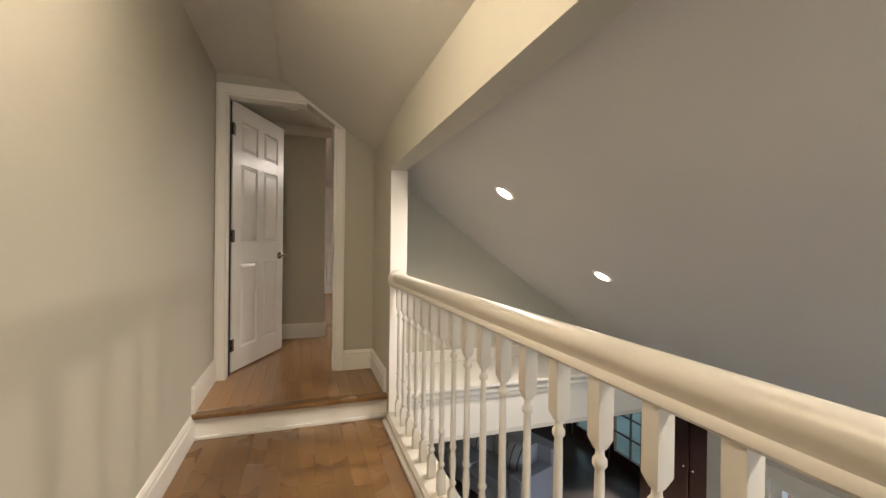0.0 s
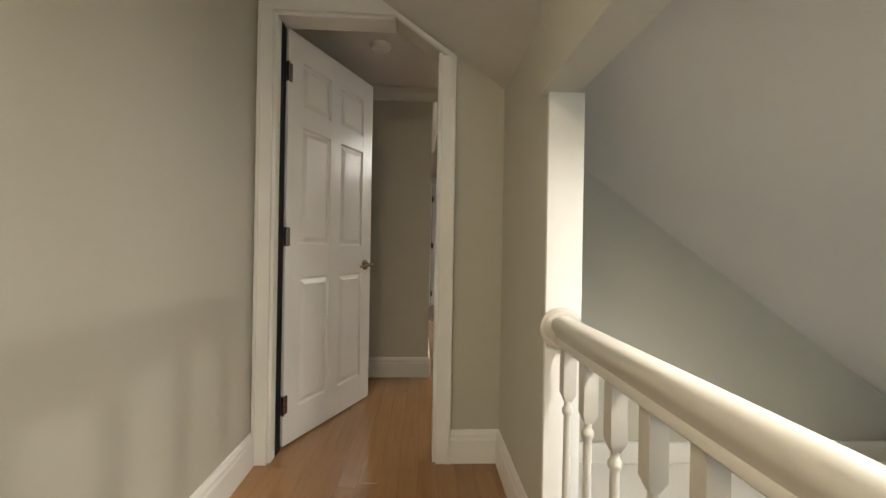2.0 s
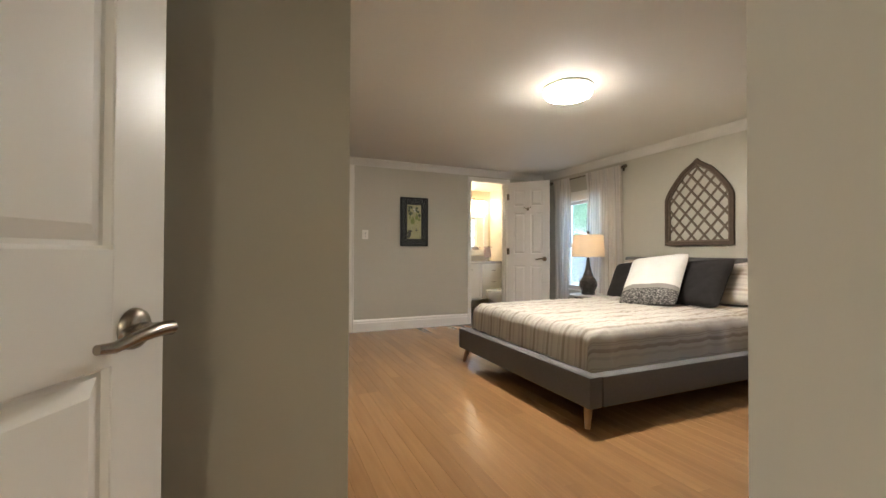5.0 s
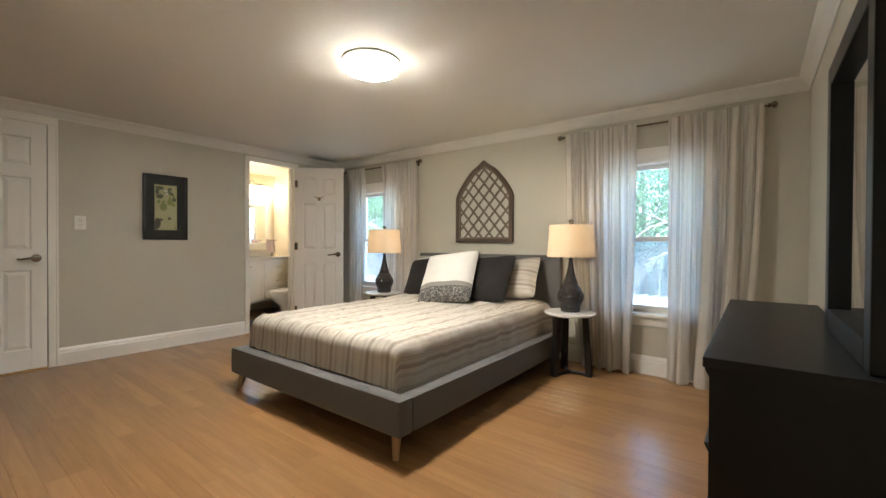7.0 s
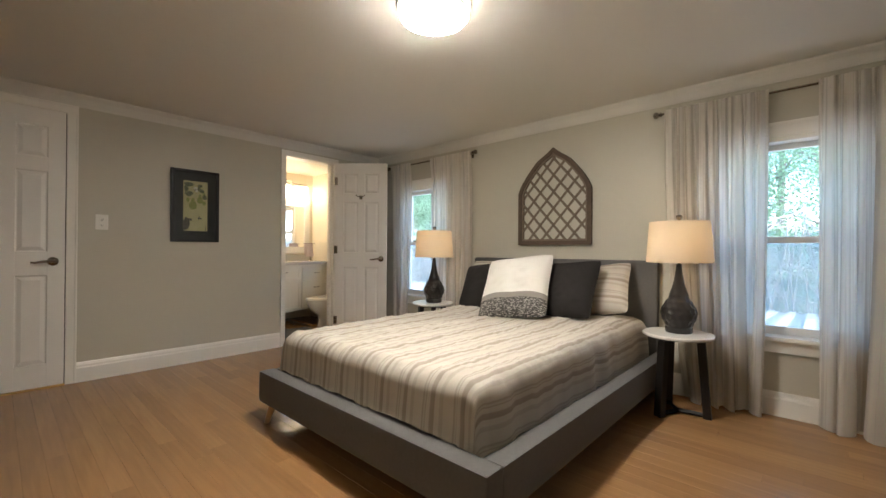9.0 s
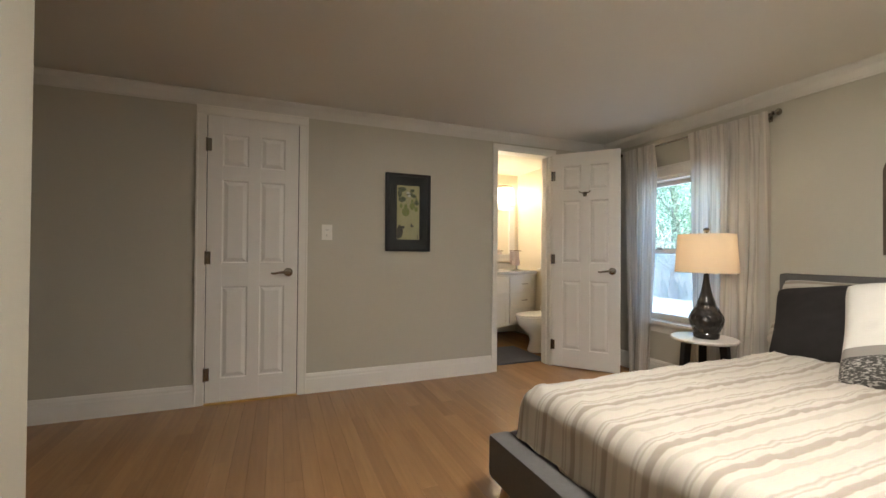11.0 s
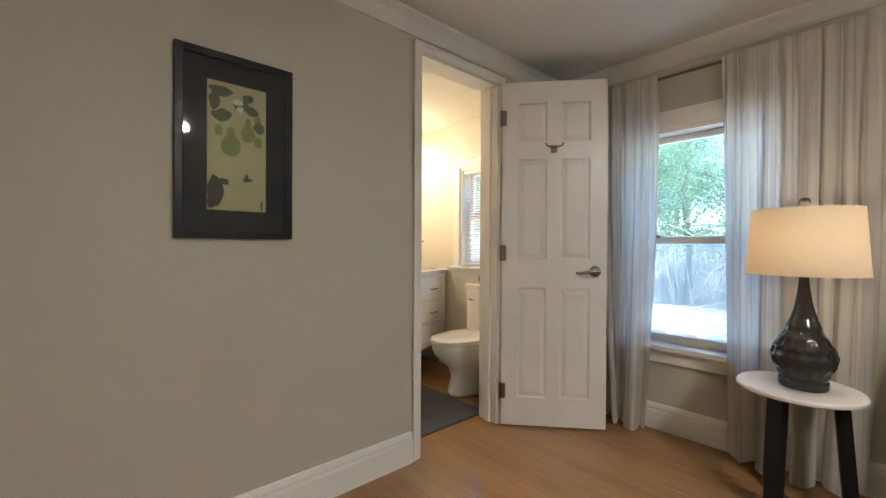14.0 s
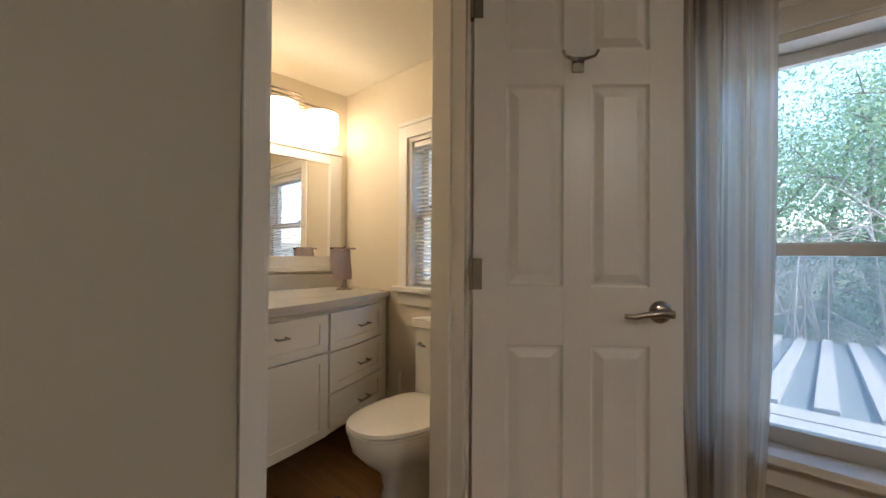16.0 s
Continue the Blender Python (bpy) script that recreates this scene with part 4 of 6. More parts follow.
def side_table(cx, cy, turn):
    t = thing("side_table", "round white-topped side table on dark wooden legs", "side table", pose(cx, cy, 0, 0, 0, turn), "bedside tables")
    bm = bmesh.new()
    lathe(bm, [(0.0, 0.488), (0.192, 0.488), (0.203, 0.494), (0.205, 0.504), (0.199, 0.511), (0.0, 0.512)], 40)
    part("tabletop", bm, MARBLE, t, "round white marble top", True)
    ends = [(0.175, 0.0), (-0.09, 0.152), (-0.09, -0.152)]
    for x, y in ends:
        bm = bmesh.new()
        d = Vector((x, y, 0)).normalized()
        s = Vector((-d.y, d.x, 0))
        lo = [d * 0.185 + s * a for a in (-0.024, 0.024)] + [d * 0.140 + s * a for a in (0.024, -0.024)]
        hi = [d * 0.150 + s * a for a in (-0.024, 0.024)] + [d * 0.105 + s * a for a in (0.024, -0.024)]
        a = [bm.verts.new(p) for p in lo]
        b = [bm.verts.new(p + Vector((0, 0, 0.47))) for p in hi]
        bm.faces.new(a), bm.faces.new(b)
        for k in range(4):
            bm.faces.new((a[k], a[(k + 1) % 4], b[(k + 1) % 4], b[k]))
        part("leg", bm, DARK_LEG, t)
        bm = bmesh.new()
        tube(bm, [d * 0.0 + Vector((0, 0, 0.016)), d * 0.15 + Vector((0, 0, 0.016))], 0.014, 4)
        part("stretcher", bm, DARK_LEG, t)
    bm = bmesh.new()
    for x, y in ends:
        d = Vector((x, y, 0)).normalized()
        tube(bm, [Vector((0, 0, 0.474)), d * 0.15 + Vector((0, 0, 0.474))], 0.0135, 4)
    part("top_brace", bm, DARK_LEG, t)
    return t


SHADE = translucent("cream_linen_shade", (0.80, 0.71, 0.58), 0.5)
CERAMIC = material("dark_glazed_ceramic", (0.034, 0.030, 0.028), 0.10, vary=0.4, scale=10)


def table_lamp(cx, cy, z):
    t = thing("table_lamp", "dark dimpled ceramic lamp with a cream drum shade", "table lamp", pose(cx, cy, z), "bedside lamps")
    bm = bmesh.new()
    prof = [(0.0, 0.0), (0.086, 0.0), (0.090, 0.006), (0.090, 0.030), (0.086, 0.038), (0.098, 0.056), (0.112, 0.08), (0.122, 0.11), (0.123, 0.13), (0.117, 0.155), (0.100, 0.185), (0.080, 0.215), (0.063, 0.245), (0.048, 0.28), (0.035, 0.325), (0.026, 0.37), (0.020, 0.41), (0.018, 0.44), (0.0, 0.44)]
    prof = [(r * 0.88, zz) for r, zz in prof]
    fine = []
    for (r0, z0), (r1, z1) in zip(prof, prof[1:]):
        for k in range(5):
            fine.append((r0 + (r1 - r0) * k / 5, z0 + (z1 - z0) * k / 5))
    lathe(bm, fine + [prof[-1]], 96)
    for v in bm.verts:
        r = math.hypot(v.co.x, v.co.y)
        if 0.045 < v.co.z < 0.27 and r > 0.05:
            a = math.atan2(v.co.y, v.co.x)
            sink = 0.0
            for row in range(5):
                zc = 0.070 + 0.037 * row
                step = 2 * math.pi / 15
                da = ((a + (row % 2) * step / 2 + step / 2) % step) - step / 2
                q = (da * r / 0.026) ** 2 + ((v.co.z - zc) / 0.025) ** 2
                if q < 1:
                    sink = max(sink, 0.0095 * (1 - q) ** 1.1)
            f = 1 - sink / r
            v.co.x *= f
            v.co.y *= f
    part("lamp_base", bm, CERAMIC, t, "dark glazed dimpled teardrop base", True)
    bm = bmesh.new()
    tube(bm, [(0, 0, 0.44), (0, 0, 0.50)], 0.010, 10)
    tube(bm, [(0, 0, 0.69), (0, 0, 0.735)], 0.003, 8)
    lathe(bm, [(0.0, 0.720), (0.011, 0.722), (0.012, 0.728), (0.018, 0.736), (0.020, 0.746), (0.015, 0.756), (0.0, 0.761)], 16)
    for k in range(3):
        a = k * 2.094
        tube(bm, [(0, 0, 0.705), (0.168 * math.cos(a), 0.168 * math.sin(a), 0.705)], 0.002, 6)
    tube(bm, [(0, 0, 0.48), (0.05, 0, 0.56), (0.05, 0, 0.66), (0, 0, 0.705)], 0.002, 6)
    part("stem", bm, NICKEL, t, "nickel stem and round finial", True)
    bm = bmesh.new()
    seg = 48
    prof = [(0.192, 0.450), (0.174, 0.712), (0.171, 0.712), (0.189, 0.450)]
    rings = [[bm.verts.new((r * math.cos(2 * math.pi * k / seg), r * math.sin(2 * math.pi * k / seg), zz)) for k in range(seg)] for r, zz in prof]
    for a, b in zip(rings, rings[1:] + rings[:1]):
        for k in range(seg):
            bm.faces.new((a[k], a[(k + 1) % seg], b[(k + 1) % seg], b[k]))
    part("shade", bm, SHADE, t, "cream linen drum shade", True)
    return t


side_table(3.60, 4.70, 155)
side_table(3.60, 6.885, 160)
table_lamp(3.62, 4.70, 0.512)
table_lamp(3.60, 6.87, 0.512)

# ---- wall decoration: arched lattice ----
deco = thing("wall_decor", "brown wooden arched lattice panel hung over the bed", "wall decor", pose(EX, 5.764, 1.087))
DECO_WOOD = material("weathered_brown_wood", (0.085, 0.056, 0.036), 0.75, vary=0.3, scale=25, bump=0.4, bump_scale=120)
DECO_BAR = material("washed_taupe_wood", (0.165, 0.125, 0.092), 0.8, vary=0.25, scale=25, bump=0.4, bump_scale=120)


def arch_half(z):
    """Half width of the arch's outer edge at a height."""
    if z <= 0.47:
        return 0.349
    f = (z - 0.47) / (0.862 - 0.47)
    if f < 0.75:
        return 0.349 * (1 - 0.88 * f ** 1.4)
    g = (1 - f) / 0.25
    return 0.349 * 0.4117 * (0.72 * g + 0.28 * g * g)


zs = [0.0, 0.2, 0.35] + [0.47 + 0.392 * k / 14 for k in range(15)]
outline = [(-arch_half(z), z) for z in zs] + [(arch_half(z), z) for z in reversed(zs[:-1])]


def inset_outline(d):
    c = Vector((0, 0.36))
    out = []
    n = len(outline)
    for i in range(n):
        p0, p, p1 = Vector(outline[i - 1]), Vector(outline[i]), Vector(outline[(i + 1) % n])
        e = (p1 - p0).normalized()
        nn = Vector((-e.y, e.x))
        if nn.dot(c - p) < 0:
            nn = -nn
        k = 1.41 if i in (0, n - 1) else 1.0
        if i in (0, n - 1):
            nn = Vector((1 if p.x < 0 else -1, 1)).normalized()
        out.append(p + nn * d * k)
    return out


bm = bmesh.new()
inner = inset_outline(0.036)
front, back = -0.032, -0.004
loops = []
for pts, x in ((outline, back), (outline, front), (inner, front), (inner, back)):
    loops.append([bm.verts.new((x, p[0], p[1])) for p in pts])
for a, b in zip(loops, loops[1:] + loops[:1]):
    for k in range(len(a)):
        bm.faces.new((a[k], a[(k + 1) % len(a)], b[(k + 1) % len(a)], b[k]))
part("frame", bm, DECO_WOOD, deco, "weathered brown wooden arch frame")
bm = bmesh.new()
in2 = inset_outline(0.052)
loops = []
for pts, x in ((inner, back - 0.002), (inner, -0.024), (in2, -0.024), (in2, back - 0.002)):
    loops.append([bm.verts.new((x, p[0], p[1])) for p in pts])
for a, b in zip(loops, loops[1:] + loops[:1]):
    for k in range(len(a)):
        bm.faces.new((a[k], a[(k + 1) % len(a)], b[(k + 1) % len(a)], b[k]))
part("inner_frame", bm, DECO_BAR, deco)
LIM = [Vector(p) for p in inset_outline(0.047)]


def clip_line(o, d):
    """Where a line enters and leaves the arch."""
    ts = []
    for i in range(len(LIM)):
        a, b = LIM[i], LIM[(i + 1) % len(LIM)]
        e = b - a
        den = d.x * e.y - d.y * e.x
        if abs(den) > 1e-9:
            t = ((a.x - o.x) * e.y - (a.y - o.y) * e.x) / den
            u = ((a.x - o.x) * d.y - (a.y - o.y) * d.x) / den
            if 0 <= u <= 1:
                ts.append(t)
    return (min(ts), max(ts)) if len(ts) > 1 else None


for sgn in (1, -1):
    d = Vector((sgn * 0.66, 0.75)).normalized()
    s = Vector((-d.y, d.x))
    for k in range(-8, 9):
        o = Vector((0, 0.40)) + s * (k * 0.098 + 0.049)
        got = clip_line(o, d)
        if not got or got[1] - got[0] < 0.06:
            continue
        a, b = o + d * got[0], o + d * got[1]
        bm = bmesh.new()
        x0, x1 = (-0.022, -0.012) if sgn > 0 else (-0.012, -0.004)
        v = [bm.verts.new((x, p.x, p.y)) for x in (x0, x1) for p in (a - s * 0.0095, b - s * 0.0095, b + s * 0.0095, a + s * 0.0095)]
        for q in ((0, 1, 2, 3), (7, 6, 5, 4), (0, 4, 5, 1), (1, 5, 6, 2), (2, 6, 7, 3), (3, 7, 4, 0)):
            bm.faces.new([v[i] for i in q])
        part("lattice_bar", bm, DECO_BAR, deco)

# ---- picture ----
pic = thing("framed_picture", "black framed botanical print with a dark mat", "picture", pose(1.860, FY, 1.418))
PW, PH = 0.196, 0.326
bm = bmesh.new()
for a, b in (((-PW, -PH), (-PW + 0.026, PH)), ((PW - 0.026, -PH), (PW, PH)), ((-PW + 0.026, PH - 0.026), (PW - 0.026, PH)), ((-PW + 0.026, -PH), (PW - 0.026, -PH + 0.026))):
    box(bm, (a[0], -0.024, a[1]), (b[0], -0.002, b[1]), 0.003)
part("frame", bm, BLACK, pic, "black wooden frame")
bm = bmesh.new()
box(bm, (-PW + 0.02, -0.012, -PH + 0.02), (PW - 0.02, -0.004, PH - 0.02))
part("mat", bm, material("charcoal_mat_board", (0.014, 0.014, 0.016), 0.8), pic, "charcoal mat board")
IW, IH = 0.098, 0.226
bm = bmesh.new()
box(bm, (-IW, -0.0132, -IH), (IW, -0.0121, IH))
art = part("print", bm, material("aged_print_paper", (0.47, 0.43, 0.23), 0.7, vary=0.2, scale=9), pic, "yellowed print of pale green gourds and leaves")


def blot(name, cx, cz, rx, rz, color, y, n=14, wob=0.0, seed=0):
    bm = bmesh.new()
    rnd = random.Random(seed)
    vs = [bm.verts.new((cx + rx * math.cos(2 * math.pi * k / n) * (1 + wob * rnd.uniform(-1, 1)), y, cz + rz * math.sin(2 * math.pi * k / n) * (1 + wob * rnd.uniform(-1, 1)))) for k in range(n)]
    bm.faces.new(vs)
    ex = bmesh.ops.extrude_face_region(bm, geom=list(bm.faces))
    bmesh.ops.translate(bm, vec=(0, -0.0002, 0), verts=[v for v in ex["geom"] if isinstance(v, bmesh.types.BMVert)])
    return part(name, bm, color, art)


INK_G = material("print_green", (0.24, 0.27, 0.08), 0.7, vary=0.35, scale=40)
INK_L = material("print_leaf_green", (0.10, 0.115, 0.06), 0.7, vary=0.4, scale=40)
INK_D = material("print_dark_ink", (0.07, 0.065, 0.045), 0.7, vary=0.4, scale=40)
INK_W = material("print_white", (0.66, 0.64, 0.52), 0.7)
for k, (cx, cz, rx, rz) in enumerate(((-0.022, 0.005, 0.033, 0.038), (-0.022, 0.052, 0.014, 0.02), (0.035, 0.055, 0.025, 0.030), (0.035, 0.095, 0.011, 0.018), (-0.062, 0.055, 0.013, 0.02), (0.068, 0.11, 0.012, 0.02), (0.07, 0.03, 0.015, 0.02))):
    blot("gourd", cx, cz, rx, rz, INK_G, -0.0134, 18)
for k, (cx, cz, rx, rz) in enumerate(((-0.055, 0.195, 0.036, 0.018), (-0.05, 0.11, 0.034, 0.022), (0.015, 0.155, 0.03, 0.02), (0.075, 0.085, 0.02, 0.02), (-0.075, 0.155, 0.02, 0.03), (0.035, 0.185, 0.018, 0.014), (0.05, 0.14, 0.02, 0.016))):
    blot("leaf", cx, cz, rx, rz, INK_L, -0.0136, 11, 0.25, k)
for k, (cx, cz, rx, rz) in enumerate(((0.0, 0.165, 0.016, 0.012), (0.008, 0.140, 0.014, 0.011))):
    blot("blossom", cx, cz, rx, rz, INK_W, -0.0140, 9, 0.3, k)
for k, (cx, cz, rx, rz) in enumerate(((-0.075, -0.165, 0.026, 0.055), (-0.05, -0.125, 0.024, 0.011), (-0.085, -0.20, 0.012, 0.025), (0.032, -0.112, 0.017, 0.007), (0.030, -0.106, 0.006, 0.015), (0.083, -0.205, 0.004, 0.018))):
    blot("ink_shape", cx, cz, rx, rz, INK_D, -0.0137, 11, 0.25, k + 20)
bm = bmesh.new()
box(bm, (-PW + 0.024, -0.0165, -PH + 0.024), (PW - 0.024, -0.0150, PH - 0.024))
pg = part("pane", bm, GLASS, pic, "clear picture glass")
pg.visible_shadow = False

# ---- outlet ----
ob = thing("wall_outlet", "white duplex outlet plate beside the closet door", "outlet", pose(1.203, FY, 1.236))
bm = bmesh.new()
box(bm, (-0.040, -0.006, -0.060), (0.040, -0.0005, 0.060), 0.003)
part("plate", bm, TRIM, ob)
for z in (-0.021, 0.021):
    bm = bmesh.new()
    box(bm, (-0.017, -0.0085, z - 0.015), (0.017, -0.006, z + 0.015), 0.004)
    sk = part("socket", bm, TRIM, ob)
    bm = bmesh.new()
    for a in (-0.007, 0.006):
        box(bm, (a, -0.0092, z - 0.004), (a + 0.0022, -0.0084, z + 0.006))
    box(bm, (-0.003, -0.0092, z - 0.011), (0.003, -0.0084, z - 0.006))
    part("slot", bm, DARKGAP, sk)

# ---- ceiling lamp, smoke detector ----
cl = thing("ceiling_lamp", "round flush ceiling lamp with frosted glass and nickel rings", "ceiling lamp", pose(2.045, 5.40, CZ) @ Matrix.Diagonal((0.93, 0.93, 0.78, 1)))
RING = material("pale_brushed_nickel", (0.62, 0.59, 0.53), 0.35, 1.0, vary=0.05, scale=30)
bm = bmesh.new()
lathe(bm, [(0.0, -0.001), (0.188, -0.001), (0.190, -0.006), (0.190, -0.018), (0.184, -0.022), (0.0, -0.022)], 48)
part("mounting_pan", bm, TRIM, cl, "", True)
bm = bmesh.new()
lathe(bm, [(0.0, -0.0225), (0.176, -0.0225), (0.178, -0.05), (0.0, -0.0505)], 48)
part("upper_glass", bm, glowing("frosted_glass_glow", (1.0, 0.95, 0.84), 3.6), cl, "glowing frosted glass band", True)
bm = bmesh.new()
seg = 48
rings = [[bm.verts.new((r * math.cos(2 * math.pi * k / seg), r * math.sin(2 * math.pi * k / seg), zz)) for k in range(seg)] for r, zz in ((0.179, -0.048), (0.187, -0.050), (0.187, -0.062), (0.179, -0.064))]
for a, b in zip(rings, rings[1:] + rings[:1]):
    for k in range(seg):
        bm.faces.new((a[k], a[(k + 1) % seg], b[(k + 1) % seg], b[k]))
part("ring", bm, RING, cl, "nickel ring", True)
bm = bmesh.new()
lathe(bm, [(0.177, -0.0515), (0.177, -0.064), (0.170, -0.078), (0.14, -0.092), (0.08, -0.101), (0.0, -0.104)], 48)
part("lower_glass", bm, glowing("frosted_bowl_glow", (1.0, 0.95, 0.86), 24), cl, "glowing frosted glass bowl", True)

# Copy of the bedroom lamp, added out of view to brighten the hall wall
hl = copy_thing(cl, pose(-0.30, 0.70, 2.19))
hall_bowl = glowing("added_hall_glow", (1.0, 0.88, 0.68), 12.5)
for o in hl.children:
    if "lower_glass" in o.name:
        o.data = o.data.copy()
        o.data.materials[0] = hall_bowl
hl["label"] = "unseen flush lamp added to brighten the upper hall wall"

sd = thing("smoke_detector", "round white smoke detector on the ceiling", "smoke detector", pose(-0.04, 3.66, CZ))
bm = bmesh.new()
lathe(bm, [(0.0, -0.001), (0.062, -0.001), (0.064, -0.010), (0.055, -0.028), (0.035, -0.034), (0.0, -0.034)], 28)
part("housing", bm, TRIM, sd, "", True)
bm = bmesh.new()
lathe(bm, [(0.020, -0.0345), (0.020, -0.037), (0.0, -0.0375)], 16)
part("test_button", bm, TRIM, sd, "", True)

# ---- dresser and mirror ----
dr = thing("dresser", "long black wooden dresser with six wide drawers", "dresser", pose(0, 0, 0))
X0, X1, Y0, Y1, DH = 1.62, 3.18, NY + 0.025, 3.585, 0.75
bm = bmesh.new()
box(bm, (X0, Y0, DH - 0.028), (X1, Y1 + 0.015, DH), 0.004)
part("top", bm, BLACK, dr)
bm = bmesh.new()
box(bm, (X0 + 0.012, Y0, 0.06), (X0 + 0.035, Y1, DH - 0.028), 0.002)
part("side_panel", bm, BLACK, dr)
bm = bmesh.new()
box(bm, (X1 - 0.035, Y0, 0.06), (X1 - 0.012, Y1, DH - 0.028), 0.002)
part("side_panel", bm, BLACK, dr)
bm = bmesh.new()
box(bm, (X0 + 0.035, Y0, 0.06), (X1 - 0.035, Y1 - 0.03, DH - 0.028))
part("carcass", bm, BLACK, dr)
for x in (X0 + 0.02, X1 - 0.07):
    for y in (Y0 + 0.005, Y1 - 0.055):
        bm = bmesh.new()
        box(bm, (x, y, 0), (x + 0.05, y + 0.05, 0.06), 0.003)
        part("foot", bm, BLACK, dr)
rows = [(0.085, 0.285), (0.300, 0.500), (0.515, 0.712)]
mid = (X0 + X1) / 2
for za, zb in rows:
    for xa, xb in ((X0 + 0.042, mid - 0.012), (mid + 0.012, X1 - 0.042)):
        bm = bmesh.new()
        loops = []
        for inset, y in ((0.0, Y1 - 0.028), (0.0, Y1 - 0.004), (0.004, Y1), (0.004, Y1 + 0.0)):
            loops.append([bm.verts.new(v) for v in ((xa + inset, y, za + inset), (xb - inset, y, za + inset), (xb - inset, y, zb - inset), (xa + inset, y, zb - inset))])
        for p, q in zip(loops[:3], loops[1:3]):
            for k in range(4):
                bm.faces.new((p[k], p[(k + 1) % 4], q[(k + 1) % 4], q[k]))
        bm.faces.new(loops[2])
        bm.verts.ensure_lookup_table()
        # slanted finger lip along the top
        prism(bm, [(Y1, zb - 0.03), (Y1 + 0.012, zb - 0.006), (Y1 + 0.012, zb), (Y1, zb)], "x", xa, xb)
        part("drawer", bm, BLACK, dr)

dm = thing("dresser_mirror", "upright black framed mirror standing on the dresser", "mirror", pose(0, 0, 0))
MX0, MX1, MZ0, MZ1, MY = 1.66, 2.44, DH + 0.001, 1.73, NY + 0.022
bm = bmesh.new()
fw = 0.075
for a, b in (((MX0, MZ0), (MX0 + fw, MZ1)), ((MX1 - fw, MZ0), (MX1, MZ1)), ((MX0 + fw, MZ0), (MX1 - fw, MZ0 + fw)), ((MX0 + fw, MZ1 - fw), (MX1 - fw, MZ1))):
    box(bm, (a[0], MY, a[1]), (b[0], MY + 0.05, b[1]), 0.006)
part("frame", bm, BLACK, dm)
bm = bmesh.new()
box(bm, (MX0 + fw - 0.01, MY + 0.012, MZ0 + fw - 0.01), (MX1 - fw + 0.01, MY + 0.018, MZ1 - fw + 0.01))
part("mirror_glass", bm, MIRROR, dm, "silvered mirror glass")
bm = bmesh.new()
box(bm, (MX0 + 0.02, MY - 0.02, MZ0 + 0.02), (MX1 - 0.02, MY + 0.011, MZ1 - 0.02))
part("backing", bm, BLACK, dm)

# ---- stair railing ----
CREAM = material("cream_railing_paint", (0.57, 0.535, 0.465), 0.38, vary=0.03, scale=6, bump=0.04, bump_scale=90)
RX = 0.640
rail = thing("stair_railing", "white painted railing with turned balusters", "railing", pose(RX, 0, 0))
RT = -0.020
bm = bmesh.new()
half = [(0.0, 0.818), (0.016, 0.816), (0.029, 0.808), (0.034, 0.796), (0.032, 0.782), (0.024, 0.770), (0.021, 0.758), (0.026, 0.750), (0.026, 0.740), (0.017, 0.732)]
prism(bm, [(a, z + RT) for a, z in half] + [(-a, z + RT) for a, z in reversed(half[1:])], "y", -3.19, 2.372)
part("handrail", bm, CREAM, rail, "", True)
bm = bmesh.new()
lathe(bm, [(0.0, 0.0), (0.062, 0.0), (0.062, 0.006), (0.055, 0.010), (0.052, 0.016), (0.044, 0.019), (0.0, 0.019)], 32, (0, 0, 0))
bmesh.ops.transform(bm, matrix=Matrix.Translation((0.0, 2.384, 0.760)) @ Matrix.Rotation(radians(90), 4, "X"), verts=bm.verts)
part("rosette", bm, CREAM, rail, "round moulded wall rosette", True)
bm = bmesh.new()
prism(bm, [(-0.085, LOW), (-0.085, LOW + 0.018), (-0.072, LOW + 0.028), (-0.066, LOW + 0.028), (-0.066, LOW + 0.05), (-0.052, LOW + 0.062), (0.07, LOW + 0.062), (0.07, LOW - 0.30), (0.055, LOW - 0.30), (0.055, LOW)], "y", -3.19, 2.384)
part("shoe_rail", bm, CREAM, rail, "stepped white base rail")
ST, SB = 0.713, LOW + 0.062
bm = bmesh.new()


def block(z0, z1, w, taper0=0.0, taper1=0.0):
    loops = []
    for z, ww in ((z0, w - taper0), (z0 + 0.022 if taper0 else z0 + 0.0005, w), (z1 - 0.022 if taper1 else z1 - 0.0005, w), (z1, w - taper1)):
        loops.append([bm.verts.new((sx * ww, sy * ww, z)) for sx, sy in ((-1, -1), (1, -1), (1, 1), (-1, 1))])
    for p, q in zip(loops, loops[1:]):
        for k in range(4):
            bm.faces.new((p[k], p[(k + 1) % 4], q[(k + 1) % 4], q[k]))
    bm.faces.new(loops[0][::-1]), bm.faces.new(loops[-1])


block(ST - 0.145, ST, 0.0175, 0.009, 0)
block(SB, SB + 0.105, 0.0175, 0, 0.009)
lathe(bm, [(0.010, SB + 0.103), (0.0095, SB + 0.112), (0.0145, SB + 0.120), (0.0145, SB + 0.126), (0.009, SB + 0.135), (0.0115, SB + 0.165), (0.0135, SB + 0.20), (0.0115, SB + 0.235), (0.009, SB + 0.255), (0.0145, SB + 0.262), (0.0145, SB + 0.270), (0.0105, SB + 0.278),
           (0.0118, SB + 0.33), (0.0100, ST - 0.20), (0.0090, ST - 0.185), (0.0150, ST - 0.176), (0.0150, ST - 0.166), (0.0095, ST - 0.158), (0.0090, ST - 0.147), (0.010, ST - 0.143)], 12)
bal_mesh = mesh_of("baluster", bm, CREAM, True)
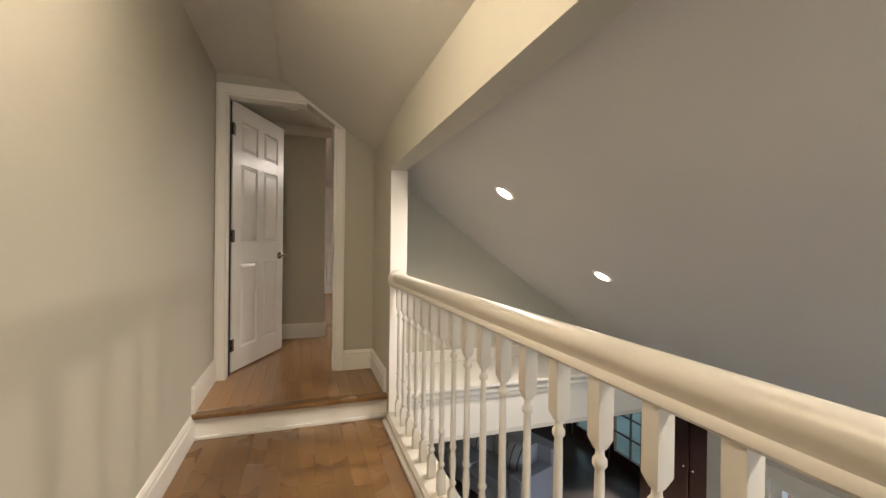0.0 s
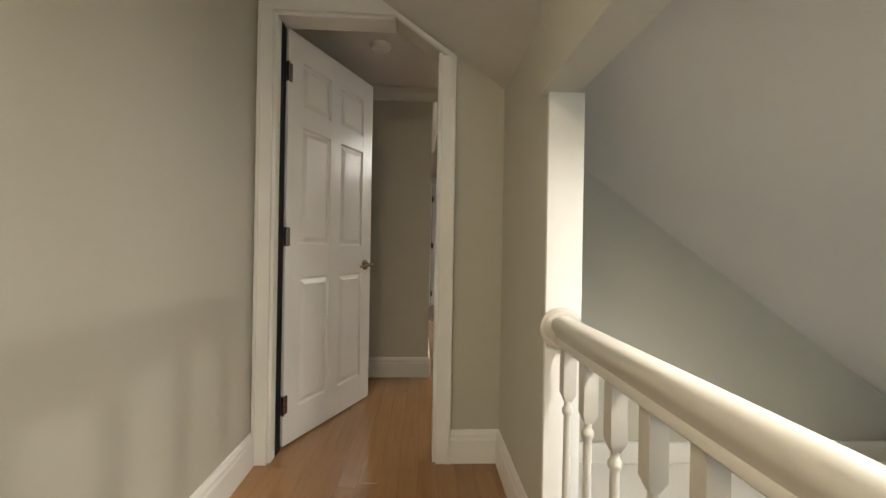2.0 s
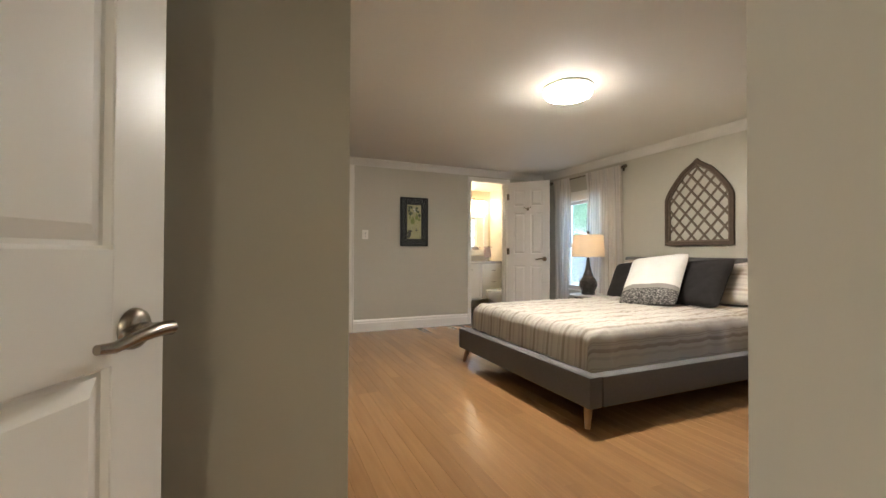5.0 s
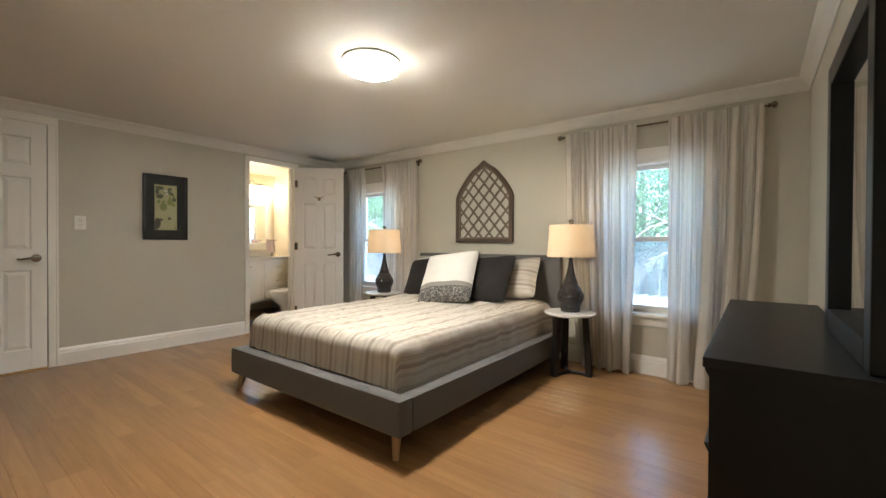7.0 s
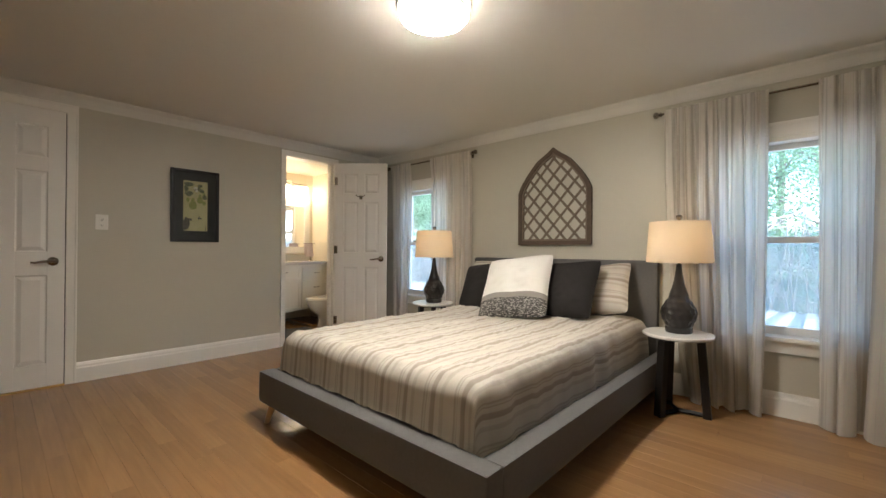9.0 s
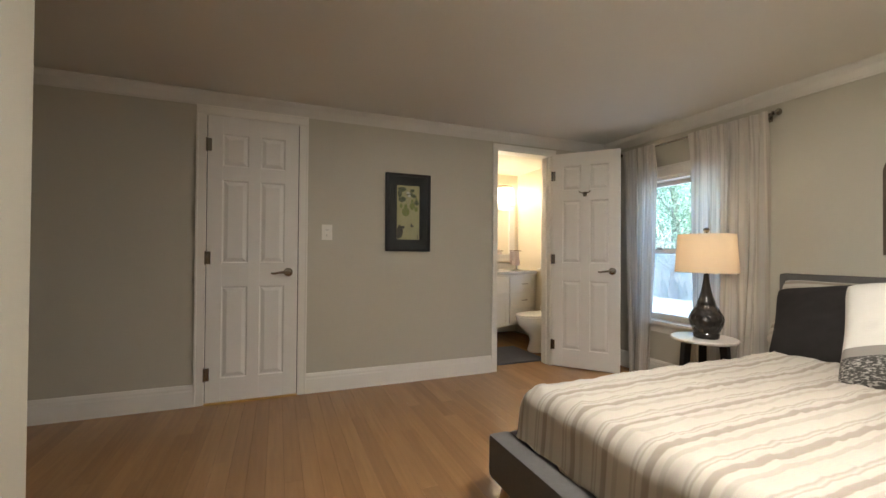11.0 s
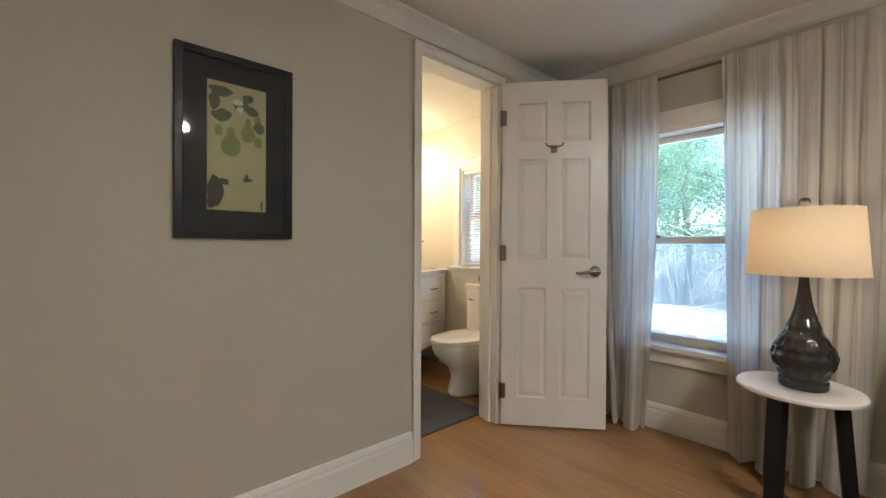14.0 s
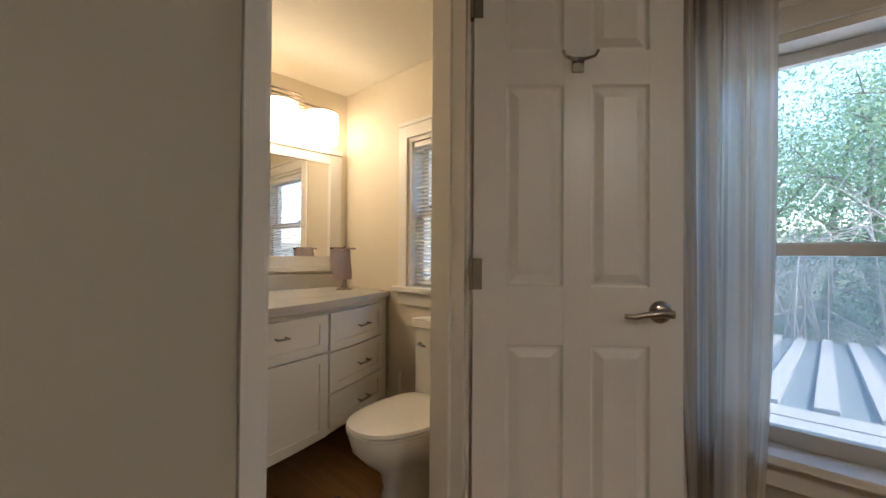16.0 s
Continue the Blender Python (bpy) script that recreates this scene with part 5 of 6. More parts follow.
for k in range(39):
    b = new("baluster", bal_mesh)
    b.parent = rail
    b.location = (0, 2.318 - 0.14 * k, 0)

# ---- recessed lights ----
LENS = glowing("can_lens_glow", (1.0, 0.92, 0.78), 7)
for cx, cy in CANS:
    tilt = math.degrees(math.atan(0.70))
    c = thing("recessed_light", "small glowing recessed light in the sloped ceiling", "recessed light", pose(cx, cy, roof_z(cx), 0, tilt, 0), "recessed lights")
    bm = bmesh.new()
    seg = 28
    rings = [[bm.verts.new((r * math.cos(2 * math.pi * k / seg), r * math.sin(2 * math.pi * k / seg), z)) for k in range(seg)] for r, z in ((0.041, -0.001), (0.062, -0.001), (0.060, -0.006), (0.043, -0.005))]
    for a, b in zip(rings, rings[1:] + rings[:1]):
        for k in range(seg):
            bm.faces.new((a[k], a[(k + 1) % seg], b[(k + 1) % seg], b[k]))
    part("trim_ring", bm, TRIM, c, "white trim ring", True)
    bm = bmesh.new()
    lathe(bm, [(0.0, -0.0008), (0.042, -0.0008), (0.042, -0.0026), (0.0, -0.003)], 28)
    part("lens", bm, LENS, c, "glowing lens")

# ---- bathroom ----
VAN = material("white_vanity_paint", (0.76, 0.73, 0.66), 0.38, vary=0.02, scale=5)
COUNTER = material("grey_veined_marble", (0.52, 0.50, 0.46), 0.15, vary=0.22, scale=7)
VC = 2.70


def bow(x):
    return 9.075 + 0.217 * (x - VC) ** 2


vx0, vx1 = 2.31, 3.962


def bowed(bm, xa, xb, za, zb, out, thick, n=14, inset=0.0, arch=0.0):
    """A panel that follows the bow front, standing out by `out` and `thick` deep."""
    f = [[], []]
    for i in range(n + 1):
        x = xa + (xb - xa) * i / n
        lift = arch * (1 - ((x - VC) / 1.27) ** 2)
        for side, y in ((0, bow(x) - out), (1, bow(x) - out + thick)):
            f[side].append((bm.verts.new((x, y, za + lift)), bm.verts.new((x, y, zb))))
    for i in range(n):
        a, b = f[0][i], f[0][i + 1]
        c, d = f[1][i], f[1][i + 1]
        bm.faces.new((a[0], b[0], b[1], a[1]))
        bm.faces.new((c[0], c[1], d[1], d[0]))
        bm.faces.new((a[1], b[1], d[1], c[1]))
        bm.faces.new((a[0], c[0], d[0], b[0]))
    for i in (0, n):
        bm.faces.new((f[0][i][0], f[0][i][1], f[1][i][1], f[1][i][0]))


vanity = thing("bathroom_vanity", "white bow-front vanity with shaker drawers and door", "vanity", pose(0, 0, 0))
bm = bmesh.new()
bowed(bm, vx0, vx1, 0.235, 0.825, 0.0, 0.02, 24, arch=-0.03)
box(bm, (vx0, 9.13, 0.0), (vx0 + 0.018, 9.865, 0.825))
box(bm, (vx1 - 0.018, 9.44, 0.0), (vx1, 9.865, 0.825))
box(bm, (vx1 - 0.05, 9.405, 0.0), (vx1, 9.439, 0.825), 0.002)
box(bm, (vx0 + 0.02, 9.46, 0.22), (vx1 - 0.02, 9.86, 0.24))
part("body", bm, VAN, vanity)
HANDLE = material("brushed_bronze", (0.30, 0.25, 0.20), 0.35, 1.0)


def shaker(name, xa, xb, za, zb, handle_at):
    bm = bmesh.new()
    bowed(bm, xa, xb, za, zb, 0.012, 0.011, 8)
    f = 0.05
    for a, b, c, d in ((xa, xa + f, za, zb), (xb - f, xb, za, zb), (xa + f, xb - f, za, za + f * 0.8), (xa + f, xb - f, zb - f * 0.8, zb)):
        bowed(bm, a, b, c, d, 0.021, 0.009, 6)
    p = part(name, bm, VAN, vanity)
    hx, hz, ln = handle_at
    bm = bmesh.new()
    tube(bm, [(hx - ln, bow(hx - ln) - 0.045, hz), (hx, bow(hx) - 0.047, hz), (hx + ln, bow(hx + ln) - 0.045, hz)], 0.0045, 8)
    for s in (-0.8, 0.8):
        tube(bm, [(hx + s * ln, bow(hx + s * ln) - 0.045, hz), (hx + s * ln, bow(hx + s * ln) - 0.010, hz)], 0.004, 6)
    part("handle", bm, HANDLE, p, "brushed bronze bar pull", True)


shaker("drawer", 3.435, 3.905, 0.618, 0.80, (3.70, 0.708, 0.05))
shaker("drawer", 3.435, 3.905, 0.418, 0.608, (3.70, 0.507, 0.05))
shaker("drawer", 3.435, 3.905, 0.245, 0.408, (3.70, 0.312, 0.05))
shaker("cabinet_door", 2.90, 3.42, 0.225, 0.615, (2.96, 0.55, 0.03))
shaker("false_front", 2.90, 3.42, 0.625, 0.80, (3.16, 0.73, 0.03))
shaker("cabinet_door", 2.37, 2.885, 0.225, 0.80, (2.83, 0.55, 0.03))
bm = bmesh.new()
bowed(bm, vx0 - 0.005, vx1 + 0.010, 0.826, 0.864, 0.035, 0.60, 26)
for v in bm.verts:
    if v.co.y > 9.6:
        v.co.y = 9.866
    elif v.co.y > bow(v.co.x) + 0.2:
        v.co.y = 9.866
tagged(part("countertop", bm, COUNTER, None), "grey veined marble vanity countertop", "countertop")
bm = bmesh.new()
box(bm, (vx0, 9.845, 0.861), (vx1, 9.868, 0.955), 0.002)
tagged(part("backsplash", bm, COUNTER, None), "grey marble backsplash behind the vanity", "backsplash")

bmr = thing("bathroom_mirror", "wide white framed mirror over the vanity", "mirror", pose(0, 9.868, 0))
mx0, mx1, mz0, mz1 = 2.62, 3.915, 0.985, 1.765
bm = bmesh.new()
for a, b in (((mx0, mz0), (mx0 + 0.085, mz1)), ((mx1 - 0.085, mz0), (mx1, mz1)), ((mx0 + 0.085, mz0), (mx1 - 0.085, mz0 + 0.085)), ((mx0 + 0.085, mz1 - 0.085), (mx1 - 0.085, mz1))):
    box(bm, (a[0], -0.028, a[1]), (b[0], -0.001, b[1]), 0.005)
for a, b in (((mx0, mz1 - 0.022), (mx1, mz1 + 0.012)), ((mx0, mz0 - 0.01), (mx1, mz0 + 0.02))):
    box(bm, (a[0], -0.04, a[1]), (b[0], -0.0005, b[1]), 0.004)
part("frame", bm, TRIM, bmr, "moulded white frame")
bm = bmesh.new()
box(bm, (mx0 + 0.08, -0.012, mz0 + 0.08), (mx1 - 0.08, -0.006, mz1 - 0.08))
part("mirror_glass", bm, MIRROR, bmr, "silvered mirror glass")

vl = thing("vanity_light", "bronze bar light with frosted glass shades over the mirror", "wall light", pose(0, 9.868, 0))
bm = bmesh.new()
for xa, xb, za, zb in ((2.55, 3.585, 1.985, 2.055), (3.42, 3.82, 1.968, 2.01), (3.36, 3.60, 1.99, 2.03)):
    tube(bm, [(xa, -0.09, za), (xb, -0.09, za), (xb, -0.09, zb), (xa, -0.09, zb), (xa, -0.09, za)], 0.006, 4)
box(bm, (3.10, -0.02, 1.96), (3.30, -0.001, 2.06), 0.003)
for x in (3.12, 3.28):
    tube(bm, [(x, -0.02, 2.0), (x, -0.09, 2.0)], 0.006, 6)
part("bar", bm, HANDLE, vl, "bronze rectangular bars")
GLOWS = glowing("frosted_shade_glow", (1.0, 0.84, 0.62), 2.1)
# Left two shades are out of view, added to brighten the lower bathroom
for x in (2.90, 3.17, 3.44, 3.71):
    bm = bmesh.new()
    lathe(bm, [(0.0, 1.965), (0.090, 1.965), (0.100, 1.955), (0.103, 1.86), (0.098, 1.785), (0.090, 1.776), (0.0, 1.775)], 32, (x, -0.115, 0))
    shade = part("shade", bm, GLOWS, vl, "glowing frosted glass shade", True)
    # Disc added on top so that less light reaches the bathroom ceiling
    bm = bmesh.new()
    lathe(bm, [(0.0, 1.9655), (0.103, 1.9655), (0.104, 1.972), (0.02, 1.976), (0.02, 1.988), (0.0, 1.988)], 32, (x, -0.115, 0))
    part("cap", bm, HANDLE, shade, "bronze disc added to block the shade's upward light", True)

ts = thing("towel_stand", "small bronze towel stand with a lilac hand towel on the vanity", "towel stand", pose(3.80, 9.62, 0.861))
bm = bmesh.new()
lathe(bm, [(0.0, 0.0), (0.055, 0.0), (0.055, 0.006), (0.03, 0.016), (0.010, 0.03), (0.007, 0.06), (0.006, 0.27), (0.0, 0.272)], 20)
tube(bm, [(-0.10, 0, 0.258), (0.08, 0, 0.258)], 0.006, 8)
part("stand", bm, NICKEL, ts, "nickel stand", True)
bm = bmesh.new()
g = []
for j in range(25):
    s = j / 24
    row = []
    for i in range(17):
        u = i / 16
        if s < 0.5:
            y, z = -0.012 - 0.012 * math.sin(s * 6.28) - 0.006 * math.sin(u * 11), 0.268 - (0.5 - s) * 0.40
        else:
            y, z = 0.012 + 0.010 * math.sin(s * 6.28) ** 2 + 0.006 * math.sin(u * 9 + 1), 0.268 - (s - 0.5) * 0.36
        row.append(bm.verts.new((-0.085 + 0.135 * u * (0.94 + 0.06 * math.cos(s * 9)), y, z)))
    g.append(row)
for j in range(24):
    for i in range(16):
        bm.faces.new((g[j][i], g[j][i + 1], g[j + 1][i + 1], g[j + 1][i]))
bmesh.ops.solidify(bm, geom=list(bm.faces), thickness=0.006)
part("towel", bm, material("lilac_terry", (0.66, 0.56, 0.56), 0.95, vary=0.1, scale=60, bump=0.6, bump_scale=500), ts, "folded lilac terry towel", True)

fc = thing("faucet", "dark bronze vanity faucet", "faucet", pose(3.13, 9.72, 0.861))
bm = bmesh.new()
tube(bm, [(0, 0, 0), (0, 0, 0.10), (0, -0.03, 0.135), (0, -0.09, 0.135), (0, -0.11, 0.115)], [0.014, 0.011, 0.010, 0.009, 0.009], 12)
part("spout", bm, HANDLE, fc, "", True)
for x in (-0.09, 0.09):
    bm = bmesh.new()
    tube(bm, [(x, 0, 0), (x, 0, 0.04)], 0.012, 10)
    tube(bm, [(x, 0, 0.045), (x * 1.6, -0.01, 0.055)], 0.006, 8)
    part("tap", bm, HANDLE, fc, "", True)

# toilet
TY = 8.755
tl = thing("toilet", "white porcelain toilet with closed lid", "toilet", pose(-0.01, TY, 0) @ Matrix.Diagonal((1, 1, 0.96, 1)))


def rounded(bm, levels, n=36):
    """Stacked ovals: (z, x back, x front, half width), blunt behind and round in front."""
    rings = []
    for z, xb, xf, hw in levels:
        ring = []
        for k in range(n):
            a = 2 * math.pi * k / n
            c, s = math.cos(a), math.sin(a)
            cx = xb - hw * 0.9
            if c > 0:
                x = cx + (xb - cx) * abs(c) ** 0.55
            else:
                x = cx - (cx - xf) * abs(c) ** 0.9
            ring.append(bm.verts.new((x, hw * (abs(s) ** 0.85) * (1 if s > 0 else -1), z)))
        rings.append(ring)
    for p, q in zip(rings, rings[1:]):
        for k in range(n):
            bm.faces.new((p[k], p[(k + 1) % n], q[(k + 1) % n], q[k]))
    bm.faces.new(rings[0][::-1])
    bm.faces.new(rings[-1])


bm = bmesh.new()
rounded(bm, [(0.0, 3.90, 3.44, 0.125), (0.02, 3.90, 3.43, 0.128), (0.12, 3.88, 3.46, 0.112), (0.20, 3.86, 3.44, 0.115), (0.26, 3.84, 3.37, 0.145), (0.32, 3.83, 3.315, 0.172), (0.375, 3.82, 3.30, 0.185), (0.395, 3.82, 3.30, 0.185)])
part("bowl", bm, PORC, tl, "", True)
bm = bmesh.new()
rounded(bm, [(0.396, 3.80, 3.298, 0.186), (0.40, 3.80, 3.292, 0.190), (0.408, 3.80, 3.292, 0.190), (0.412, 3.80, 3.30, 0.184)])
part("seat", bm, PORC, tl, "", True)
bm = bmesh.new()
rounded(bm, [(0.413, 3.79, 3.295, 0.187), (0.418, 3.79, 3.291, 0.190), (0.430, 3.79, 3.295, 0.187), (0.437, 3.77, 3.33, 0.16), (0.439, 3.70, 3.42, 0.10)])
part("lid", bm, PORC, tl, "", True)
bm = bmesh.new()
box(bm, (3.77, -0.175, 0.40), (3.925, 0.175, 0.76), 0.022)
part("tank", bm, PORC, tl, "", True)
bm = bmesh.new()
box(bm, (3.755, -0.185, 0.76), (3.928, 0.185, 0.805), 0.012)
part("tank_lid", bm, PORC, tl, "", True)
bm = bmesh.new()
tube(bm, [(3.77, 0.13, 0.68), (3.75, 0.13, 0.68), (3.748, 0.08, 0.675)], 0.007, 8)
part("flush_lever", bm, NICKEL, tl, "nickel flush lever", True)
bm = bmesh.new()
tube(bm, [(3.85, TY - 0.09, 0.818), (3.85, TY + 0.09, 0.818)], 0.046, 18)
tagged(part("rolled_towel", bm, material("mauve_terry", (0.36, 0.27, 0.27), 0.95, vary=0.1, scale=60, bump=0.6, bump_scale=400), None, "", True), "rolled mauve towel on the toilet tank", "towel")
br = thing("toilet_brush", "white toilet brush standing in its holder", "toilet brush", pose(3.86, 9.16, 0))
bm = bmesh.new()
lathe(bm, [(0.0, 0.0), (0.045, 0.0), (0.05, 0.02), (0.042, 0.12), (0.0, 0.12)], 18)
part("holder", bm, PORC, br, "", True)
bm = bmesh.new()
tube(bm, [(0, 0, 0.12), (0, 0, 0.44)], [0.006, 0.008], 10)
part("brush_handle", bm, PORC, br, "", True)
wb = thing("waste_bin", "small dark wire waste bin beside the toilet", "waste bin", pose(3.62, 8.52, 0))
bm = bmesh.new()
lathe(bm, [(0.0, 0.0), (0.075, 0.0), (0.095, 0.20), (0.098, 0.20), (0.092, 0.19), (0.072, 0.006), (0.0, 0.006)], 20)
part("bucket", bm, DARK_LEG, wb, "", True)
bm = bmesh.new()
box(bm, (2.45, 8.385, 0.001), (3.39, 9.02, 0.016), 0.006)
tagged(part("bath_mat", bm, material("charcoal_bath_mat", (0.075, 0.072, 0.076), 0.95, vary=0.3, scale=40, bump=1.0, bump_scale=260), None), "thick charcoal bath mat on the oak floor", "bath mat")

# ---- lower living room ----
BROWN = material("dark_brown_wood", (0.07, 0.03, 0.018), 0.35, vary=0.25, scale=14)


def french_door(y0, y1, name):
    d = thing(name, "dark brown glazed french door with small panes", "door", pose(5.2, y0, LZ), kind="structure")
    w, h = y1 - y0, -0.75 - LZ
    bm = bmesh.new()
    box(bm, (0.02, 0.0, 0.0), (0.08, 0.10, h), 0.003)
    box(bm, (0.02, w - 0.10, 0.0), (0.08, w, h), 0.003)
    box(bm, (0.02, 0.10, 0.0), (0.08, w - 0.10, 0.22), 0.003)
    box(bm, (0.02, 0.10, h - 0.12), (0.08, w - 0.10, h), 0.003)
    part("door_frame", bm, BROWN, d)
    nz = 5
    ys = [0.10, w / 2, w - 0.10]
    zz = [0.22 + (h - 0.34) * k / nz for k in range(nz + 1)]
    for z in zz[1:-1]:
        bm = bmesh.new()
        box(bm, (0.035, 0.10, z - 0.011), (0.065, w - 0.10, z + 0.011))
        part("muntin", bm, BROWN, d)
    bm = bmesh.new()
    box(bm, (0.033, w / 2 - 0.011, 0.22), (0.067, w / 2 + 0.011, h - 0.12))
    part("muntin", bm, BROWN, d)
    for a, b in zip(ys, ys[1:]):
        for c, e in zip(zz, zz[1:]):
            bm = bmesh.new()
            box(bm, (0.048, a + 0.011, c + 0.011), (0.052, b - 0.011, e - 0.011))
            p = part("pane", bm, GLASS, d)
            p.visible_shadow = False
    return d


french_door(4.75, 5.65, "door_4")
french_door(5.80, 6.70, "door_5")
bm = bmesh.new()
for a, b in ((4.62, 4.75), (5.65, 5.80), (6.70, 6.85)):
    box(bm, (5.16, a, LZ), (5.21, b, -0.65), 0.003)
box(bm, (5.16, 4.62, -0.75), (5.199, 6.85, -0.62), 0.003)
setting("trim_french_doors", bm, BROWN, "dark brown wooden casing round the french doors", "trim")
cab = thing("tall_cabinet", "tall dark brown wooden cabinet in the lower room", "cabinet", pose(4.55, 2.75, LZ))
bm = bmesh.new()
box(bm, (0, 0, 0), (0.60, 1.55, 2.2), 0.01)
part("body", bm, BROWN, cab)
for y in (0.03, 0.79):
    bm = bmesh.new()
    box(bm, (-0.02, y, 0.1), (0.0, y + 0.73, 2.12), 0.006)
    dd = part("cabinet_door", bm, BROWN, cab)
    bm = bmesh.new()
    lathe(bm, [(0.0, 0.0), (0.014, 0.008), (0.0, 0.022)], 12, (-0.035, y + (0.68 if y < 0.1 else 0.05), 1.05))
    part("knob", bm, HANDLE, dd)
kw = thing("window_4", "white framed window low in the great room wall", "window", pose(3.15, 0.95, 0), kind="structure")
bm = bmesh.new()
for a, b in (((-0.09, -1.69), (0.0, -0.51)), ((0.80, -1.69), (0.89, -0.51)), ((0.0, -0.60), (0.80, -0.51)), ((0.0, -1.69), (0.80, -1.60))):
    box(bm, (-0.022, a[0], a[1]), (-0.001, b[0], b[1]), 0.003)
part("casing", bm, TRIM, kw)
bm = bmesh.new()
for a, b in (((0.0, -1.60), (0.06, -0.60)), ((0.74, -1.60), (0.80, -0.60)), ((0.06, -0.66), (0.74, -0.60)), ((0.06, -1.60), (0.74, -1.54))):
    box(bm, (0.02, a[0], a[1]), (0.08, b[0], b[1]), 0.003)
part("window_frame", bm, TRIM, kw)
bm = bmesh.new()
box(bm, (0.045, 0.05, -1.55), (0.05, 0.75, -0.65))
pk = part("pane", bm, GLASS, kw)
pk.visible_shadow = False

SOFA = material("pale_grey_sofa_cloth", (0.42, 0.40, 0.38), 0.9, vary=0.1, scale=30, bump=0.4, bump_scale=300)
sofa = thing("sofa", "pale grey upholstered sofa in the lower room", "sofa", pose(2.90, 5.60, LZ, 0, 0, 20))
for nm, a, b, bv in (("base", (-0.45, -0.95, 0.08), (0.45, 0.95, 0.30), 0.03), ("backrest", (0.22, -0.95, 0.30), (0.46, 0.95, 0.86), 0.07), ("armrest", (-0.45, -0.97, 0.30), (0.40, -0.74, 0.64), 0.07), ("armrest", (-0.45, 0.74, 0.30), (0.40, 0.97, 0.64), 0.07),
                     ("seat_cushion", (-0.46, -0.73, 0.30), (0.21, -0.005, 0.47), 0.05), ("seat_cushion", (-0.46, 0.005, 0.30), (0.21, 0.73, 0.47), 0.05), ("back_cushion", (0.02, -0.72, 0.47), (0.24, -0.005, 0.88), 0.08), ("back_cushion", (0.02, 0.005, 0.47), (0.24, 0.72, 0.88), 0.08)):
    bm = bmesh.new()
    box(bm, a, b, bv)
    part(nm, bm, SOFA, sofa, "", True)
for x, y in ((-0.38, -0.88), (-0.38, 0.88), (0.38, -0.88), (0.38, 0.88)):
    bm = bmesh.new()
    tube(bm, [(x, y, 0), (x, y, 0.085)], [0.018, 0.026], 10)
    part("foot", bm, BROWN, sofa)
PATT = striped_cloth("patterned_cushion_cloth", (0.6, 0.57, 0.52), [(0.30, (0.6, 0.57, 0.52)), (0.36, (0.10, 0.09, 0.09)), (0.44, (0.12, 0.1, 0.1)), (0.50, (0.6, 0.57, 0.52))], 0.14)
SM = pose(2.90, 5.60, LZ, 0, 0, 20)
for k, y in enumerate((-0.45, 0.40)):
    p = pillow("sofa_cushion", "cream cushion with a dark wavy pattern on the sofa", 0.44, 0.42, 0.14, SM @ pose(-0.10, y, 0.475, 0, 0, 0) @ pose(0, 0, 0, -28, 0, 270), PATT, seed=11 + k)
    p["group"] = "cushions on the sofa"

# ---- outdoors ----
GRASS = material("leaf_litter_ground", (0.28, 0.33, 0.25), 0.95, vary=0.5, scale=0.8)


def ground_z(x, y):
    d = max(0.0, x - 8.0)
    h = -3.0 + 9.0 * (1 - math.exp(-d / 34.0)) + 0.35 * noise.noise(Vector((x * 0.12, y * 0.12, 0))) * min(1, d / 6)
    return h


bm = bmesh.new()
xs = [-2000, -300, -60, -20, 0, 4, 8] + [8 + 1.5 * k for k in range(1, 30)] + [60, 90, 150, 400, 2500]
ys = [-2500, -400, -120, -60] + [-40 + 2.5 * k for k in range(0, 42)] + [80, 150, 400, 2500]
gg = [[bm.verts.new((x, y, ground_z(x, y))) for y in ys] for x in xs]
for i in range(len(xs) - 1):
    for j in range(len(ys) - 1):
        bm.faces.new((gg[i][j], gg[i + 1][j], gg[i + 1][j + 1], gg[i][j + 1]))
setting("ground", bm, GRASS, "rising ground of grass and leaf litter", "ground", True)

BARK = material("grey_bark", (0.24, 0.22, 0.20), 0.95, vary=0.35, scale=9, bump=0.8, bump_scale=25)
LEAF = translucent("spring_leaves", (0.25, 0.39, 0.25), 0.5, 0.0)
LEAF2 = translucent("pale_spring_leaves", (0.31, 0.45, 0.31), 0.5, 0.0)


